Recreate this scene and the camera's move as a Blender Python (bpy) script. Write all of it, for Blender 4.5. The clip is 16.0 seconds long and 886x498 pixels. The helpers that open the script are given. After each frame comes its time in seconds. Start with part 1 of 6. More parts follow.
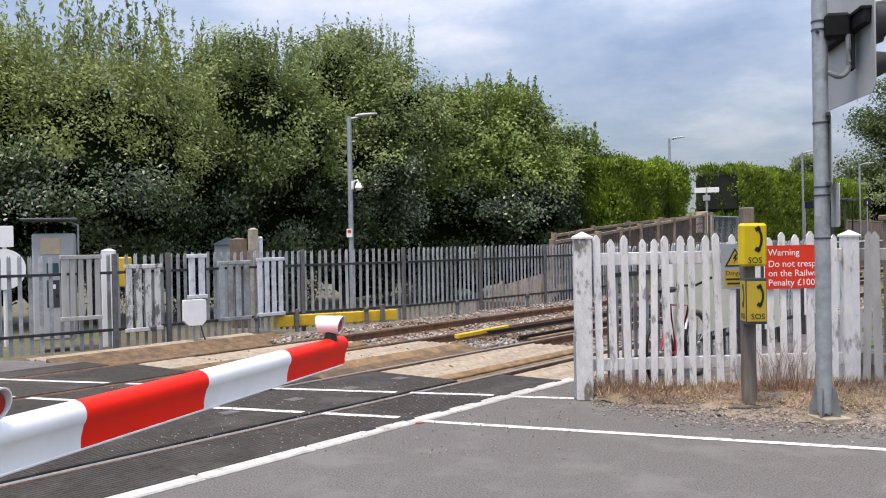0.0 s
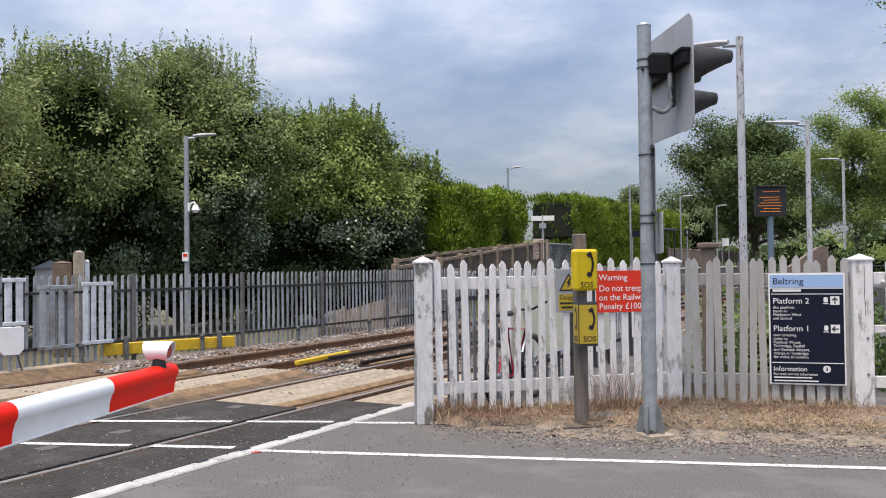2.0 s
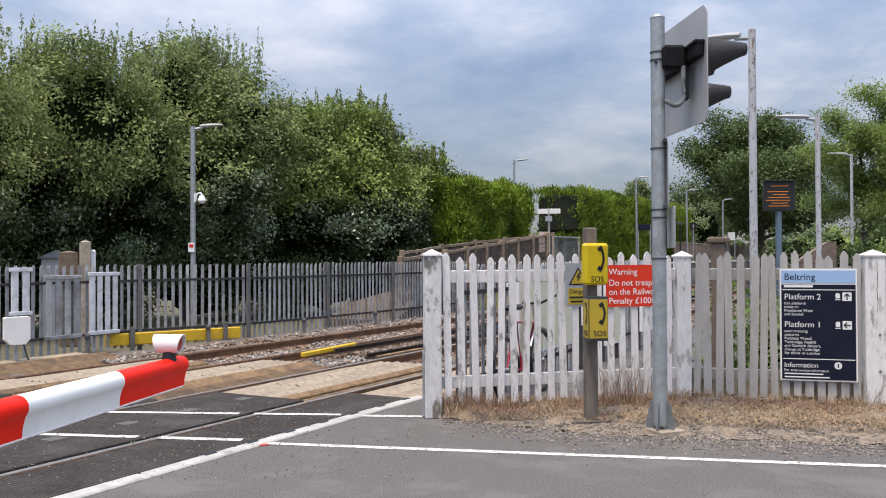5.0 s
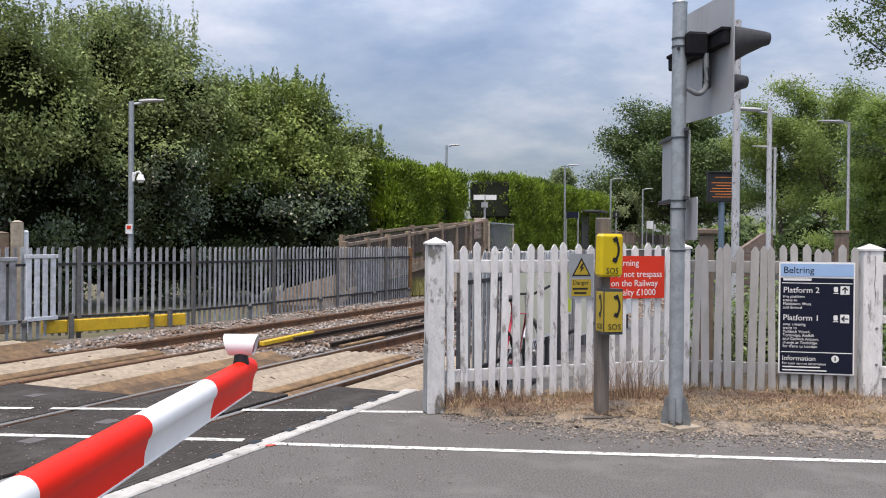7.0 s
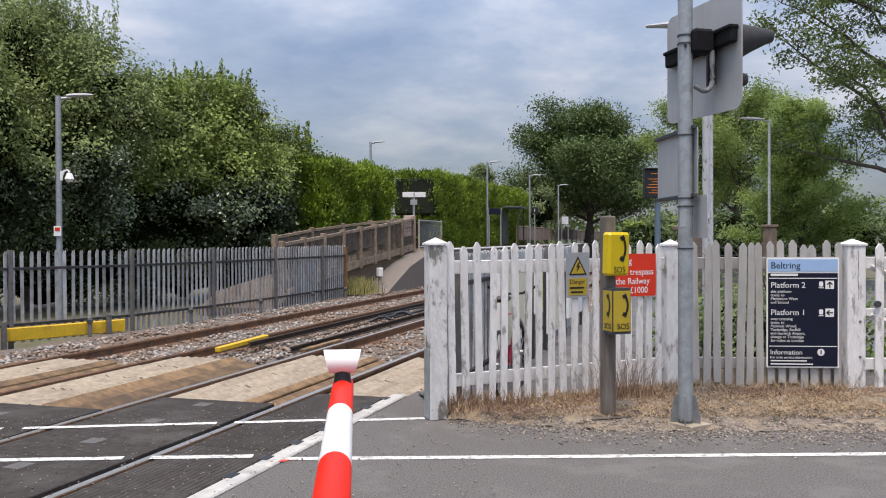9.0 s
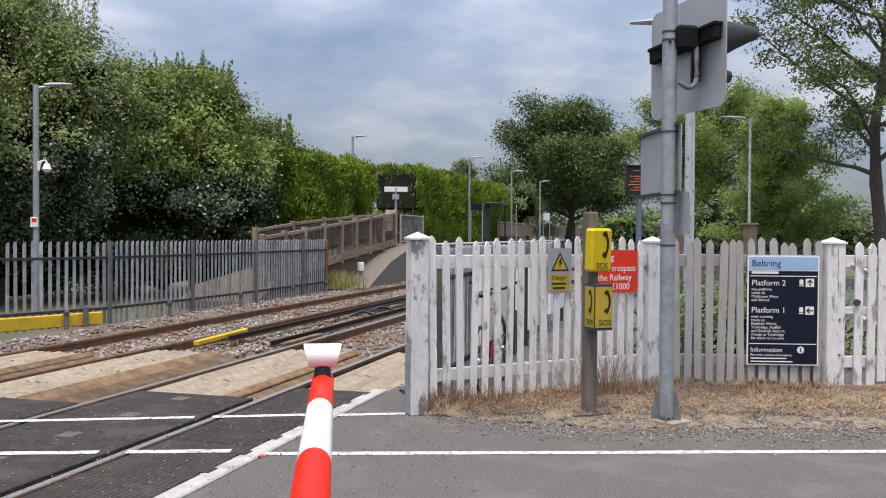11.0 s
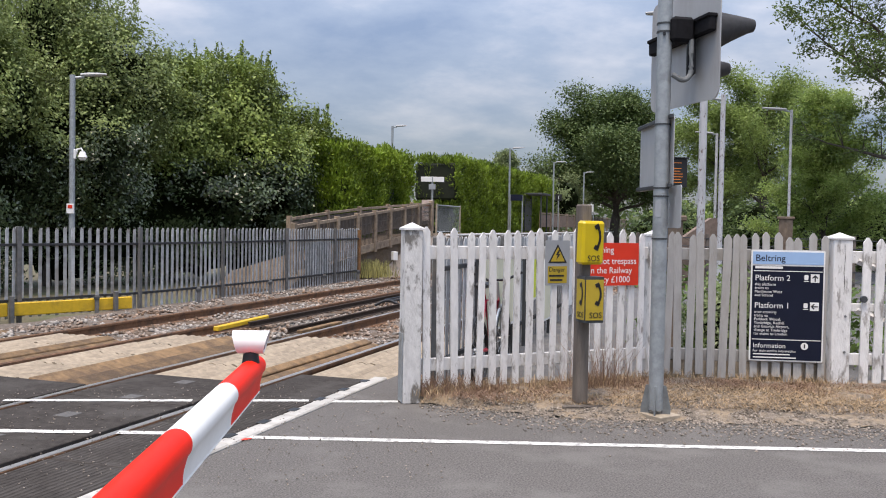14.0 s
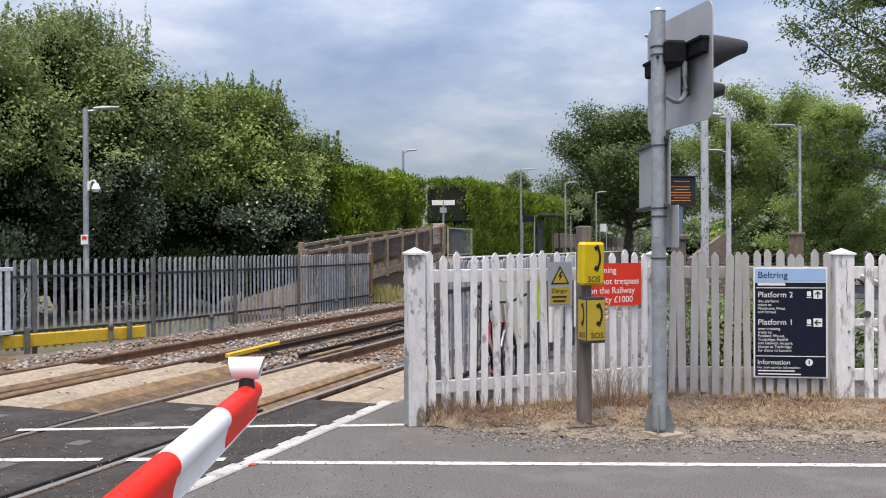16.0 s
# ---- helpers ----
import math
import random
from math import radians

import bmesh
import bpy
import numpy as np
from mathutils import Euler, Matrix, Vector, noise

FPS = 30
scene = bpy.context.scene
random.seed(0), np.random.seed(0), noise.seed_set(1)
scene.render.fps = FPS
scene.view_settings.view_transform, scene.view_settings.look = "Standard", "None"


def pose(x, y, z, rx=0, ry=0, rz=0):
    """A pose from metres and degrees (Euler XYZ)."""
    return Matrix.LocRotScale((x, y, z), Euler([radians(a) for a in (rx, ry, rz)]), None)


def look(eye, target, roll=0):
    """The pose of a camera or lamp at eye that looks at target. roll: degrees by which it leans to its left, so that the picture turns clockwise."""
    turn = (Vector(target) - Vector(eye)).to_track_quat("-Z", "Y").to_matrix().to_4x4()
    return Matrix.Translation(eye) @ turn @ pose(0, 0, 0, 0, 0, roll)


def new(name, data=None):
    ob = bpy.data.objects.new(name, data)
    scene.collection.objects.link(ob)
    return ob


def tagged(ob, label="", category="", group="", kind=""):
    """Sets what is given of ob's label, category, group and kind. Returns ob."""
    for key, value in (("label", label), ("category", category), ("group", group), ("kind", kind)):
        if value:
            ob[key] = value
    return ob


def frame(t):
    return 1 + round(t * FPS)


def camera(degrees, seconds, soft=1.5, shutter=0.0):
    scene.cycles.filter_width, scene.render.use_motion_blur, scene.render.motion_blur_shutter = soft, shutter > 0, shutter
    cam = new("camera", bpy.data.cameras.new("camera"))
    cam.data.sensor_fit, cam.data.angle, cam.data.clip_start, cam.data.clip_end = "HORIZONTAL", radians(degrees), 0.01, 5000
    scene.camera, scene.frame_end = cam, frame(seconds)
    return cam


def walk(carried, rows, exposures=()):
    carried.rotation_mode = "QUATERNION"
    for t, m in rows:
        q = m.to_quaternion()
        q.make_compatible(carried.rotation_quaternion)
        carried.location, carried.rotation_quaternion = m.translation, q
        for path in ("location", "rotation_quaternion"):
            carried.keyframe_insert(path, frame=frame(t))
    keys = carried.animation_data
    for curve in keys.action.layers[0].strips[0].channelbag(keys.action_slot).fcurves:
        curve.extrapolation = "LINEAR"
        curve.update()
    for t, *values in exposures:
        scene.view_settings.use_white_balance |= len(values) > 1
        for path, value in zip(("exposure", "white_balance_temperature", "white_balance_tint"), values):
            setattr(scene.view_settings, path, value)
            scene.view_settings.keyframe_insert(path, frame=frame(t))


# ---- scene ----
cam = camera(54.0, 16.0, 1.05)
PATH = [
    (0, (-0.217, -8.623, 1.562), (-0.483, -6.641, 1.547), -1.0),
    (0.5, (-0.212, -8.617, 1.561), (-0.231, -6.617, 1.572), -0.8),
    (1, (-0.191, -8.612, 1.563), (-0.117, -6.614, 1.596), -0.6),
    (1.5, (-0.201, -8.599, 1.553), (-0.104, -6.601, 1.591), -0.9),
    (2, (-0.203, -8.578, 1.546), (-0.109, -6.58, 1.585), -0.7),
    (2.5, (-0.209, -8.569, 1.545), (-0.119, -6.571, 1.583), -0.4),
    (3, (-0.216, -8.53, 1.541), (-0.127, -6.533, 1.578), -0.2),
    (3.5, (-0.218, -8.547, 1.552), (-0.131, -6.549, 1.588), -0.2),
    (4, (-0.203, -8.53, 1.554), (-0.117, -6.532, 1.586), -0.2),
    (4.5, (-0.198, -8.54, 1.551), (-0.116, -6.542, 1.579), -0.3),
    (7, (-1.085, -8.062, 1.595), (-0.801, -6.083, 1.58), 0.5),
    (7.5, (-1.348, -7.87, 1.581), (-0.939, -5.913, 1.57), 0.4),
    (8, (-1.586, -7.694, 1.613), (-1.148, -5.742, 1.598), 0.0),
    (8.5, (-1.8, -7.649, 1.633), (-1.334, -5.704, 1.615), -0.2),
    (9, (-1.877, -7.652, 1.627), (-1.384, -5.714, 1.605), -0.2),
    (9.5, (-1.853, -7.672, 1.638), (-1.338, -5.739, 1.615), -0.1),
    (12, (-1.881, -7.564, 1.605), (-1.337, -5.64, 1.556), 0.7),
    (12.5, (-1.852, -7.568, 1.604), (-1.313, -5.643, 1.548), 1.2),
    (13, (-1.593, -7.68, 1.619), (-1.083, -5.748, 1.561), 0.9),
    (13.5, (-1.43, -7.75, 1.633), (-0.962, -5.806, 1.574), 0.7),
    (14, (-1.408, -7.79, 1.633), (-0.982, -5.837, 1.576), 1.0),
    (14.5, (-1.402, -7.839, 1.639), (-0.997, -5.881, 1.59), 0.5),
    (15, (-1.393, -7.859, 1.643), (-0.99, -5.9, 1.606), 0.4),
    (15.5, (-1.37, -7.917, 1.647), (-0.972, -5.958, 1.624), 0.1),
    (16, (-1.319, -7.928, 1.647), (-0.927, -5.967, 1.642), -0.2),
]
walk(cam, [(t, look(eye, target, roll)) for t, eye, target, roll in PATH], [(0, 0.16, 7050, 15), (1.5, 0.04, 7050, 15), (4.5, 0.02, 7050, 15), (7, 0.03, 7050, 15), (9.5, -0.06, 7050, 15), (13, 0.0, 7050, 15), (16, 0.08, 7050, 15)])

# ---- world and sun ----
SUN_EL, SUN_AZ = radians(71), radians(211)
world = bpy.data.worlds.new("sky")
scene.world = world
world.use_nodes = True
wn, wl = world.node_tree.nodes, world.node_tree.links
wn.clear()
w_out, w_bg, w_sky = wn.new("ShaderNodeOutputWorld"), wn.new("ShaderNodeBackground"), wn.new("ShaderNodeTexSky")
w_sky.sky_type, w_sky.sun_disc = "NISHITA", False
w_sky.sun_elevation, w_sky.sun_rotation = SUN_EL, SUN_AZ
w_co, w_n1, w_n2 = wn.new("ShaderNodeTexCoord"), wn.new("ShaderNodeTexNoise"), wn.new("ShaderNodeTexNoise")
w_sep, w_add, w_div, w_off = wn.new("ShaderNodeSeparateXYZ"), wn.new("ShaderNodeMath"), wn.new("ShaderNodeVectorMath"), wn.new("ShaderNodeVectorMath")
w_add.inputs[1].default_value = 0.22
w_div.operation = "DIVIDE"
w_off.inputs[1].default_value = (4.3, 0.7, 2.0)
w_n1.inputs["Scale"].default_value, w_n1.inputs["Detail"].default_value, w_n1.inputs["Roughness"].default_value = 0.9, 9, 0.55
w_n1.inputs["Distortion"].default_value = 0.25
w_n2.inputs["Scale"].default_value, w_n2.inputs["Detail"].default_value, w_n2.inputs["Roughness"].default_value = 3.0, 8, 0.6
w_blend = wn.new("ShaderNodeMath")
w_blend.operation = "MULTIPLY_ADD"
w_blend.inputs[1].default_value = 0.30
w_soft = wn.new("ShaderNodeMath")
w_soft.operation = "MULTIPLY"
w_soft.inputs[1].default_value = 0.70
w_r = wn.new("ShaderNodeValToRGB")
w_r.color_ramp.elements[0].position, w_r.color_ramp.elements[0].color = 0.40, (0.165, 0.237, 0.380, 1)
w_r.color_ramp.elements[1].position, w_r.color_ramp.elements[1].color = 0.645, (0.56, 0.595, 0.675, 1)
e_ = w_r.color_ramp.elements.new(0.50)
e_.color = (0.27, 0.345, 0.475, 1)
w_up = wn.new("ShaderNodeMapRange")
w_up.inputs["From Min"].default_value, w_up.inputs["From Max"].default_value = 0.0, 1.0
w_up.inputs["To Min"].default_value, w_up.inputs["To Max"].default_value = 0.33, 4.6
w_mul, w_mix = wn.new("ShaderNodeMix"), wn.new("ShaderNodeMix")
w_mul.data_type, w_mul.blend_type = "RGBA", "MULTIPLY"
w_mul.inputs["Factor"].default_value = 1.0
w_mix.data_type = "RGBA"
w_mix.inputs["Factor"].default_value = 0.04
wl.new(w_co.outputs["Generated"], w_sep.inputs["Vector"])
wl.new(w_sep.outputs["Z"], w_add.inputs[0])
wl.new(w_co.outputs["Generated"], w_div.inputs[0])
wl.new(w_add.outputs["Value"], w_div.inputs[1])
wl.new(w_div.outputs["Vector"], w_off.inputs[0])
wl.new(w_off.outputs["Vector"], w_n1.inputs["Vector"])
wl.new(w_off.outputs["Vector"], w_n2.inputs["Vector"])
wl.new(w_n1.outputs["Fac"], w_soft.inputs[0])
wl.new(w_n2.outputs["Fac"], w_blend.inputs[0])
wl.new(w_soft.outputs["Value"], w_blend.inputs[2])
wl.new(w_blend.outputs["Value"], w_r.inputs["Fac"])
wl.new(w_sep.outputs["Z"], w_up.inputs["Value"])
wl.new(w_r.outputs["Color"], w_mul.inputs["A"])
wl.new(w_up.outputs["Result"], w_mul.inputs["B"])
wl.new(w_mul.outputs["Result"], w_mix.inputs["A"])
wl.new(w_sky.outputs["Color"], w_mix.inputs["B"])
wl.new(w_mix.outputs["Result"], w_bg.inputs["Color"])
w_bg.inputs["Strength"].default_value = 1.0
wl.new(w_bg.outputs["Background"], w_out.inputs["Surface"])

sun = new("sun", bpy.data.lights.new("sun", "SUN"))
sun.data.energy, sun.data.angle, sun.data.color = 3.2, radians(16), (1.0, 0.91, 0.78)
sun.matrix_world = look((-4.8, -8.0, 27), (0, 0, 0))


# ---- materials ----
def mat(name, base, rough=0.7, metal=0.0, var=0.15, scale=6.0, bump=0.0, bscale=60.0, stain=None, samount=0.5, sscale=1.5, island=0.0, rand=0.0, spec=0.5, slo=0.5, shi=0.62, stretch=(1, 1, 1)):
    """Principled surface: base colour varied by fine noise, a second stain colour in patches, bump."""
    m = bpy.data.materials.new(name)
    m.use_nodes = True
    n, l = m.node_tree.nodes, m.node_tree.links
    b = n["Principled BSDF"]
    co, mp = n.new("ShaderNodeTexCoord"), n.new("ShaderNodeMapping")
    geo = n.new("ShaderNodeNewGeometry")
    mp.inputs["Scale"].default_value = stretch
    if rand == 0:
        l.new(geo.outputs["Position"], mp.inputs["Vector"])
    else:
        oi, k40, va = n.new("ShaderNodeObjectInfo"), n.new("ShaderNodeMath"), n.new("ShaderNodeVectorMath")
        k40.operation = "MULTIPLY"
        k40.inputs[1].default_value = 40.0
        l.new(oi.outputs["Random"], k40.inputs[0])
        l.new(co.outputs["Object"], va.inputs[0])
        l.new(k40.outputs["Value"], va.inputs[1])
        l.new(va.outputs["Vector"], mp.inputs["Vector"])
    n1 = n.new("ShaderNodeTexNoise")
    n1.inputs["Scale"].default_value, n1.inputs["Detail"].default_value, n1.inputs["Roughness"].default_value = scale, 6, 0.6
    l.new(mp.outputs["Vector"], n1.inputs["Vector"])
    r1 = n.new("ShaderNodeMapRange")
    r1.inputs["From Min"].default_value, r1.inputs["From Max"].default_value = 0.3, 0.7
    r1.inputs["To Min"].default_value, r1.inputs["To Max"].default_value = 1 - var, 1 + var
    l.new(n1.outputs["Fac"], r1.inputs["Value"])
    mul = n.new("ShaderNodeMix")
    mul.data_type, mul.blend_type = "RGBA", "MULTIPLY"
    mul.inputs["Factor"].default_value = 1.0
    mul.inputs["A"].default_value = (*base, 1)
    l.new(r1.outputs["Result"], mul.inputs["B"])
    last = mul.outputs["Result"]
    if stain:
        n2 = n.new("ShaderNodeTexNoise")
        n2.inputs["Scale"].default_value, n2.inputs["Detail"].default_value, n2.inputs["Roughness"].default_value = sscale, 8, 0.65
        l.new(mp.outputs["Vector"], n2.inputs["Vector"])
        r2 = n.new("ShaderNodeMapRange")
        r2.inputs["From Min"].default_value, r2.inputs["From Max"].default_value = slo, shi
        r2.inputs["To Min"].default_value, r2.inputs["To Max"].default_value = 0, samount
        l.new(n2.outputs["Fac"], r2.inputs["Value"])
        mx = n.new("ShaderNodeMix")
        mx.data_type = "RGBA"
        mx.inputs["B"].default_value = (*stain, 1)
        l.new(r2.outputs["Result"], mx.inputs["Factor"])
        l.new(last, mx.inputs["A"])
        last = mx.outputs["Result"]
    for amount, src in ((island, geo.outputs["Random Per Island"]), (rand, n.new("ShaderNodeObjectInfo").outputs["Random"])):
        if amount:
            r3 = n.new("ShaderNodeMapRange")
            r3.inputs["To Min"].default_value, r3.inputs["To Max"].default_value = 1 - amount, 1 + amount
            l.new(src, r3.inputs["Value"])
            m3 = n.new("ShaderNodeMix")
            m3.data_type, m3.blend_type = "RGBA", "MULTIPLY"
            m3.inputs["Factor"].default_value = 1.0
            l.new(last, m3.inputs["A"])
            l.new(r3.outputs["Result"], m3.inputs["B"])
            last = m3.outputs["Result"]
    l.new(last, b.inputs["Base Color"])
    b.inputs["Roughness"].default_value, b.inputs["Metallic"].default_value = rough, metal
    b.inputs["Specular IOR Level"].default_value = spec
    if bump:
        n4, bp = n.new("ShaderNodeTexNoise"), n.new("ShaderNodeBump")
        n4.inputs["Scale"].default_value, n4.inputs["Detail"].default_value = bscale, 4
        l.new(mp.outputs["Vector"], n4.inputs["Vector"])
        bp.inputs["Strength"].default_value, bp.inputs["Distance"].default_value = bump, 0.02
        l.new(n4.outputs["Fac"], bp.inputs["Height"])
        l.new(bp.outputs["Normal"], b.inputs["Normal"])
    return m


def leaf_mat(name, dark, light, trans=0.14, rough=0.45, spec=0.22):
    """Leaves: colour between two greens leaf by leaf, slightly glossy and translucent."""
    m = bpy.data.materials.new(name)
    m.use_nodes = True
    n, l = m.node_tree.nodes, m.node_tree.links
    b, out = n["Principled BSDF"], n["Material Output"]
    geo, rp = n.new("ShaderNodeNewGeometry"), n.new("ShaderNodeValToRGB")
    # patchy noise puts light and dark clumps into the colour, as shading would
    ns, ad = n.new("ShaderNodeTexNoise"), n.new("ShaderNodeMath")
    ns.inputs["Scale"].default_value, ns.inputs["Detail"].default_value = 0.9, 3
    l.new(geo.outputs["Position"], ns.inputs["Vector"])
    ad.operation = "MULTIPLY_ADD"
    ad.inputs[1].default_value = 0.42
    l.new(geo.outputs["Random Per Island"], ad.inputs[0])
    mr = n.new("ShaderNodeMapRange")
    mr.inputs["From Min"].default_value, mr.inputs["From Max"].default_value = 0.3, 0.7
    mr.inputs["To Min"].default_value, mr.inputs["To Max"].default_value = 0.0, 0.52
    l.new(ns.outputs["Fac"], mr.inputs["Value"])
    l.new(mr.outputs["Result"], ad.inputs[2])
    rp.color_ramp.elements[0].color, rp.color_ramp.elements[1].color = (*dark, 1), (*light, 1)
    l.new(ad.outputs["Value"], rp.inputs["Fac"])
    l.new(rp.outputs["Color"], b.inputs["Base Color"])
    b.inputs["Roughness"].default_value = rough
    b.inputs["Specular IOR Level"].default_value = spec
    tr, mx = n.new("ShaderNodeBsdfTranslucent"), n.new("ShaderNodeMixShader")
    l.new(rp.outputs["Color"], tr.inputs["Color"])
    mx.inputs["Fac"].default_value = trans
    l.new(b.outputs["BSDF"], mx.inputs[1])
    l.new(tr.outputs["BSDF"], mx.inputs[2])
    l.new(mx.outputs["Shader"], out.inputs["Surface"])
    return m


def glow(name, colour, strength):
    m = mat(name, colour, 0.4)
    b = m.node_tree.nodes["Principled BSDF"]
    b.inputs["Emission Color"].default_value, b.inputs["Emission Strength"].default_value = (*colour, 1), strength
    return m


ASPHALT = mat("asphalt", (0.125, 0.116, 0.108), 0.92, var=0.6, scale=75, bump=0.5, bscale=160, stain=(0.175, 0.165, 0.154), samount=0.6, sscale=1.3, spec=0.3)
PATHTAR = mat("worn_asphalt", (0.12, 0.118, 0.12), 0.92, var=0.4, scale=70, bump=0.6, bscale=200, stain=(0.22, 0.205, 0.18), samount=0.6, sscale=2.2, spec=0.25)
RAMPDIRT = mat("ramp_gravel", (0.115, 0.08, 0.05), 0.95, var=0.35, scale=18, bump=0.6, bscale=40, stain=(0.12, 0.095, 0.08), samount=0.7, sscale=1.5)
RAMPSTONE = mat("ramp_stone", (0.18, 0.155, 0.135), 0.95, var=0.5, scale=30, bump=0.6, bscale=60, stain=(0.20, 0.165, 0.135), samount=0.6, sscale=5.0)
RUBBER = mat("crossing_panel", (0.052, 0.046, 0.042), 0.9, var=0.3, scale=14, bump=0.25, bscale=150, stain=(0.09, 0.083, 0.077), samount=0.6, sscale=1.6, rand=0.12, spec=0.1)
PLUG = mat("worn_plug", (0.095, 0.090, 0.086), 0.85, var=0.3, scale=30, stain=(0.09, 0.09, 0.09), samount=0.6, sscale=9)
LINE = mat("road_paint", (0.60, 0.59, 0.555), 0.85, var=0.2, scale=30, stain=(0.17, 0.165, 0.16), samount=0.85, sscale=14, slo=0.50, shi=0.64)
EDGE = mat("white_edge_beam", (0.43, 0.415, 0.385), 0.88, var=0.18, scale=20, stain=(0.20, 0.19, 0.17), samount=0.75, sscale=5, slo=0.5, shi=0.68, rand=0.08)
GROUND = mat("ground", (0.115, 0.10, 0.06), 0.95, var=0.3, scale=4, bump=0.6, bscale=20, stain=(0.07, 0.10, 0.035), samount=0.8, sscale=0.4)
GRIT = mat("dry_verge", (0.20, 0.165, 0.13), 0.95, var=0.65, scale=30, bump=0.9, bscale=90, stain=(0.33, 0.25, 0.165), samount=0.85, sscale=4.5, slo=0.46, shi=0.62)
BALLAST = mat("ballast_bed", (0.14, 0.115, 0.095), 0.95, var=0.4, scale=25, bump=1.0, bscale=40, stain=(0.16, 0.10, 0.065), samount=0.7, sscale=1.4)
STONE = mat("ballast_stone", (0.29, 0.265, 0.24), 0.9, var=0.2, scale=30, island=0.45, stain=(0.20, 0.115, 0.065), samount=0.85, sscale=0.8, slo=0.44, shi=0.58)
CHIP = mat("pale_stone_chip", (0.235, 0.20, 0.165), 0.9, var=0.2, scale=30, island=0.6)
RUST = mat("rail_rust", (0.19, 0.10, 0.055), 0.8, metal=0.2, var=0.3, scale=30, bump=0.3, stain=(0.075, 0.05, 0.038), samount=0.7, sscale=4)
RAILTOP = mat("rail_head_worn", (0.60, 0.57, 0.55), 0.32, metal=0.85, var=0.15, scale=20)
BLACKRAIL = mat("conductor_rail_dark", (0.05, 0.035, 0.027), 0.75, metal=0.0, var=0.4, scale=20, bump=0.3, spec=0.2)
SLAT = mat("pale_guard_timber", (0.31, 0.25, 0.18), 0.85, var=0.25, scale=12, bump=0.4, bscale=50, stain=(0.22, 0.175, 0.125), samount=0.7, sscale=5, rand=0.08)
PLANK = mat("brown_guard_plank", (0.185, 0.112, 0.052), 0.82, var=0.4, scale=9, bump=0.5, bscale=40, stain=(0.085, 0.052, 0.028), samount=0.85, sscale=3.5, slo=0.47, shi=0.62, rand=0.25)
SLEEPER = mat("old_sleeper", (0.12, 0.085, 0.06), 0.9, var=0.3, scale=10, bump=0.4)
WHITE = mat("weathered_white_paint", (0.69, 0.68, 0.67), 0.68, var=0.12, scale=16, stain=(0.17, 0.15, 0.13), samount=0.75, sscale=11, slo=0.555, shi=0.65, bump=0.25, bscale=70, rand=0.06, stretch=(1, 1, 0.35))
POSTWHITE = mat("stained_white_post", (0.60, 0.59, 0.575), 0.7, var=0.15, scale=16, stain=(0.13, 0.12, 0.105), samount=0.92, sscale=7, slo=0.525, shi=0.60, bump=0.3, bscale=60, stretch=(1, 1, 0.45))
GREYPICK = mat("dirty_white_paint", (0.385, 0.375, 0.36), 0.7, var=0.10, scale=14, stain=(0.26, 0.24, 0.21), samount=0.7, sscale=5, slo=0.5, shi=0.7, bump=0.2, bscale=70, rand=0.08, stretch=(1, 1, 0.3))
GALV = mat("galvanised_steel", (0.34, 0.37, 0.385), 0.5, metal=0.45, var=0.14, scale=18, stain=(0.22, 0.24, 0.25), samount=0.6, sscale=5, bump=0.05)
GALVDARK = mat("dull_galvanised_steel", (0.19, 0.205, 0.21), 0.65, metal=0.3, var=0.2, scale=14, stain=(0.12, 0.12, 0.12), samount=0.6, sscale=5)
PALI = mat("palisade_steel", (0.40, 0.41, 0.42), 0.65, metal=0.25, var=0.2, scale=9, stain=(0.21, 0.195, 0.18), samount=0.7, sscale=2.2, rand=0.22)
PALIDARK = mat("palisade_post_steel", (0.14, 0.14, 0.14), 0.65, metal=0.3, var=0.25, scale=10, stain=(0.19, 0.17, 0.15), samount=0.5, sscale=3)
PALIRAIL = mat("dark_fence_rail_steel", (0.035, 0.036, 0.04), 0.6, metal=0.3, var=0.3, scale=12, stain=(0.08, 0.075, 0.07), samount=0.5, sscale=4)
PALIWHITE = mat("white_steel", (0.66, 0.68, 0.71), 0.6, metal=0.1, var=0.12, scale=9, stain=(0.36, 0.36, 0.36), samount=0.5, sscale=4, rand=0.06)
YELLOW = mat("yellow_paint", (0.64, 0.40, 0.02), 0.55, var=0.12, scale=9, stain=(0.34, 0.22, 0.03), samount=0.6, sscale=4, slo=0.5, shi=0.7)
PHONEY = mat("phone_yellow", (0.60, 0.44, 0.006), 0.4, var=0.08, scale=6)
BLACK = mat("black_plastic", (0.012, 0.012, 0.013), 0.4, var=0.2, scale=12)
RED = mat("barrier_red", (0.90, 0.018, 0.005), 0.45, var=0.06, scale=8, stain=(0.72, 0.022, 0.010), samount=0.4, sscale=2, spec=0.15)
BARWHITE = mat("barrier_white", (0.86, 0.87, 0.85), 0.35, var=0.05, scale=8, stain=(0.55, 0.56, 0.57), samount=0.4, sscale=2)
SIGNRED = mat("sign_red", (0.68, 0.042, 0.018), 0.45, var=0.05, scale=5, spec=0.25)
SIGNWHITE = mat("sign_white", (0.78, 0.78, 0.77), 0.4, var=0.04, scale=5)
SIGNGREY = mat("sign_grey", (0.30, 0.32, 0.34), 0.5, var=0.08, scale=6)
SIGNYEL = mat("sign_yellow", (0.42, 0.30, 0.022), 0.5, var=0.1, scale=6)
NAVY = mat("sign_navy", (0.010, 0.013, 0.028), 0.5, var=0.1, scale=5, spec=0.15)
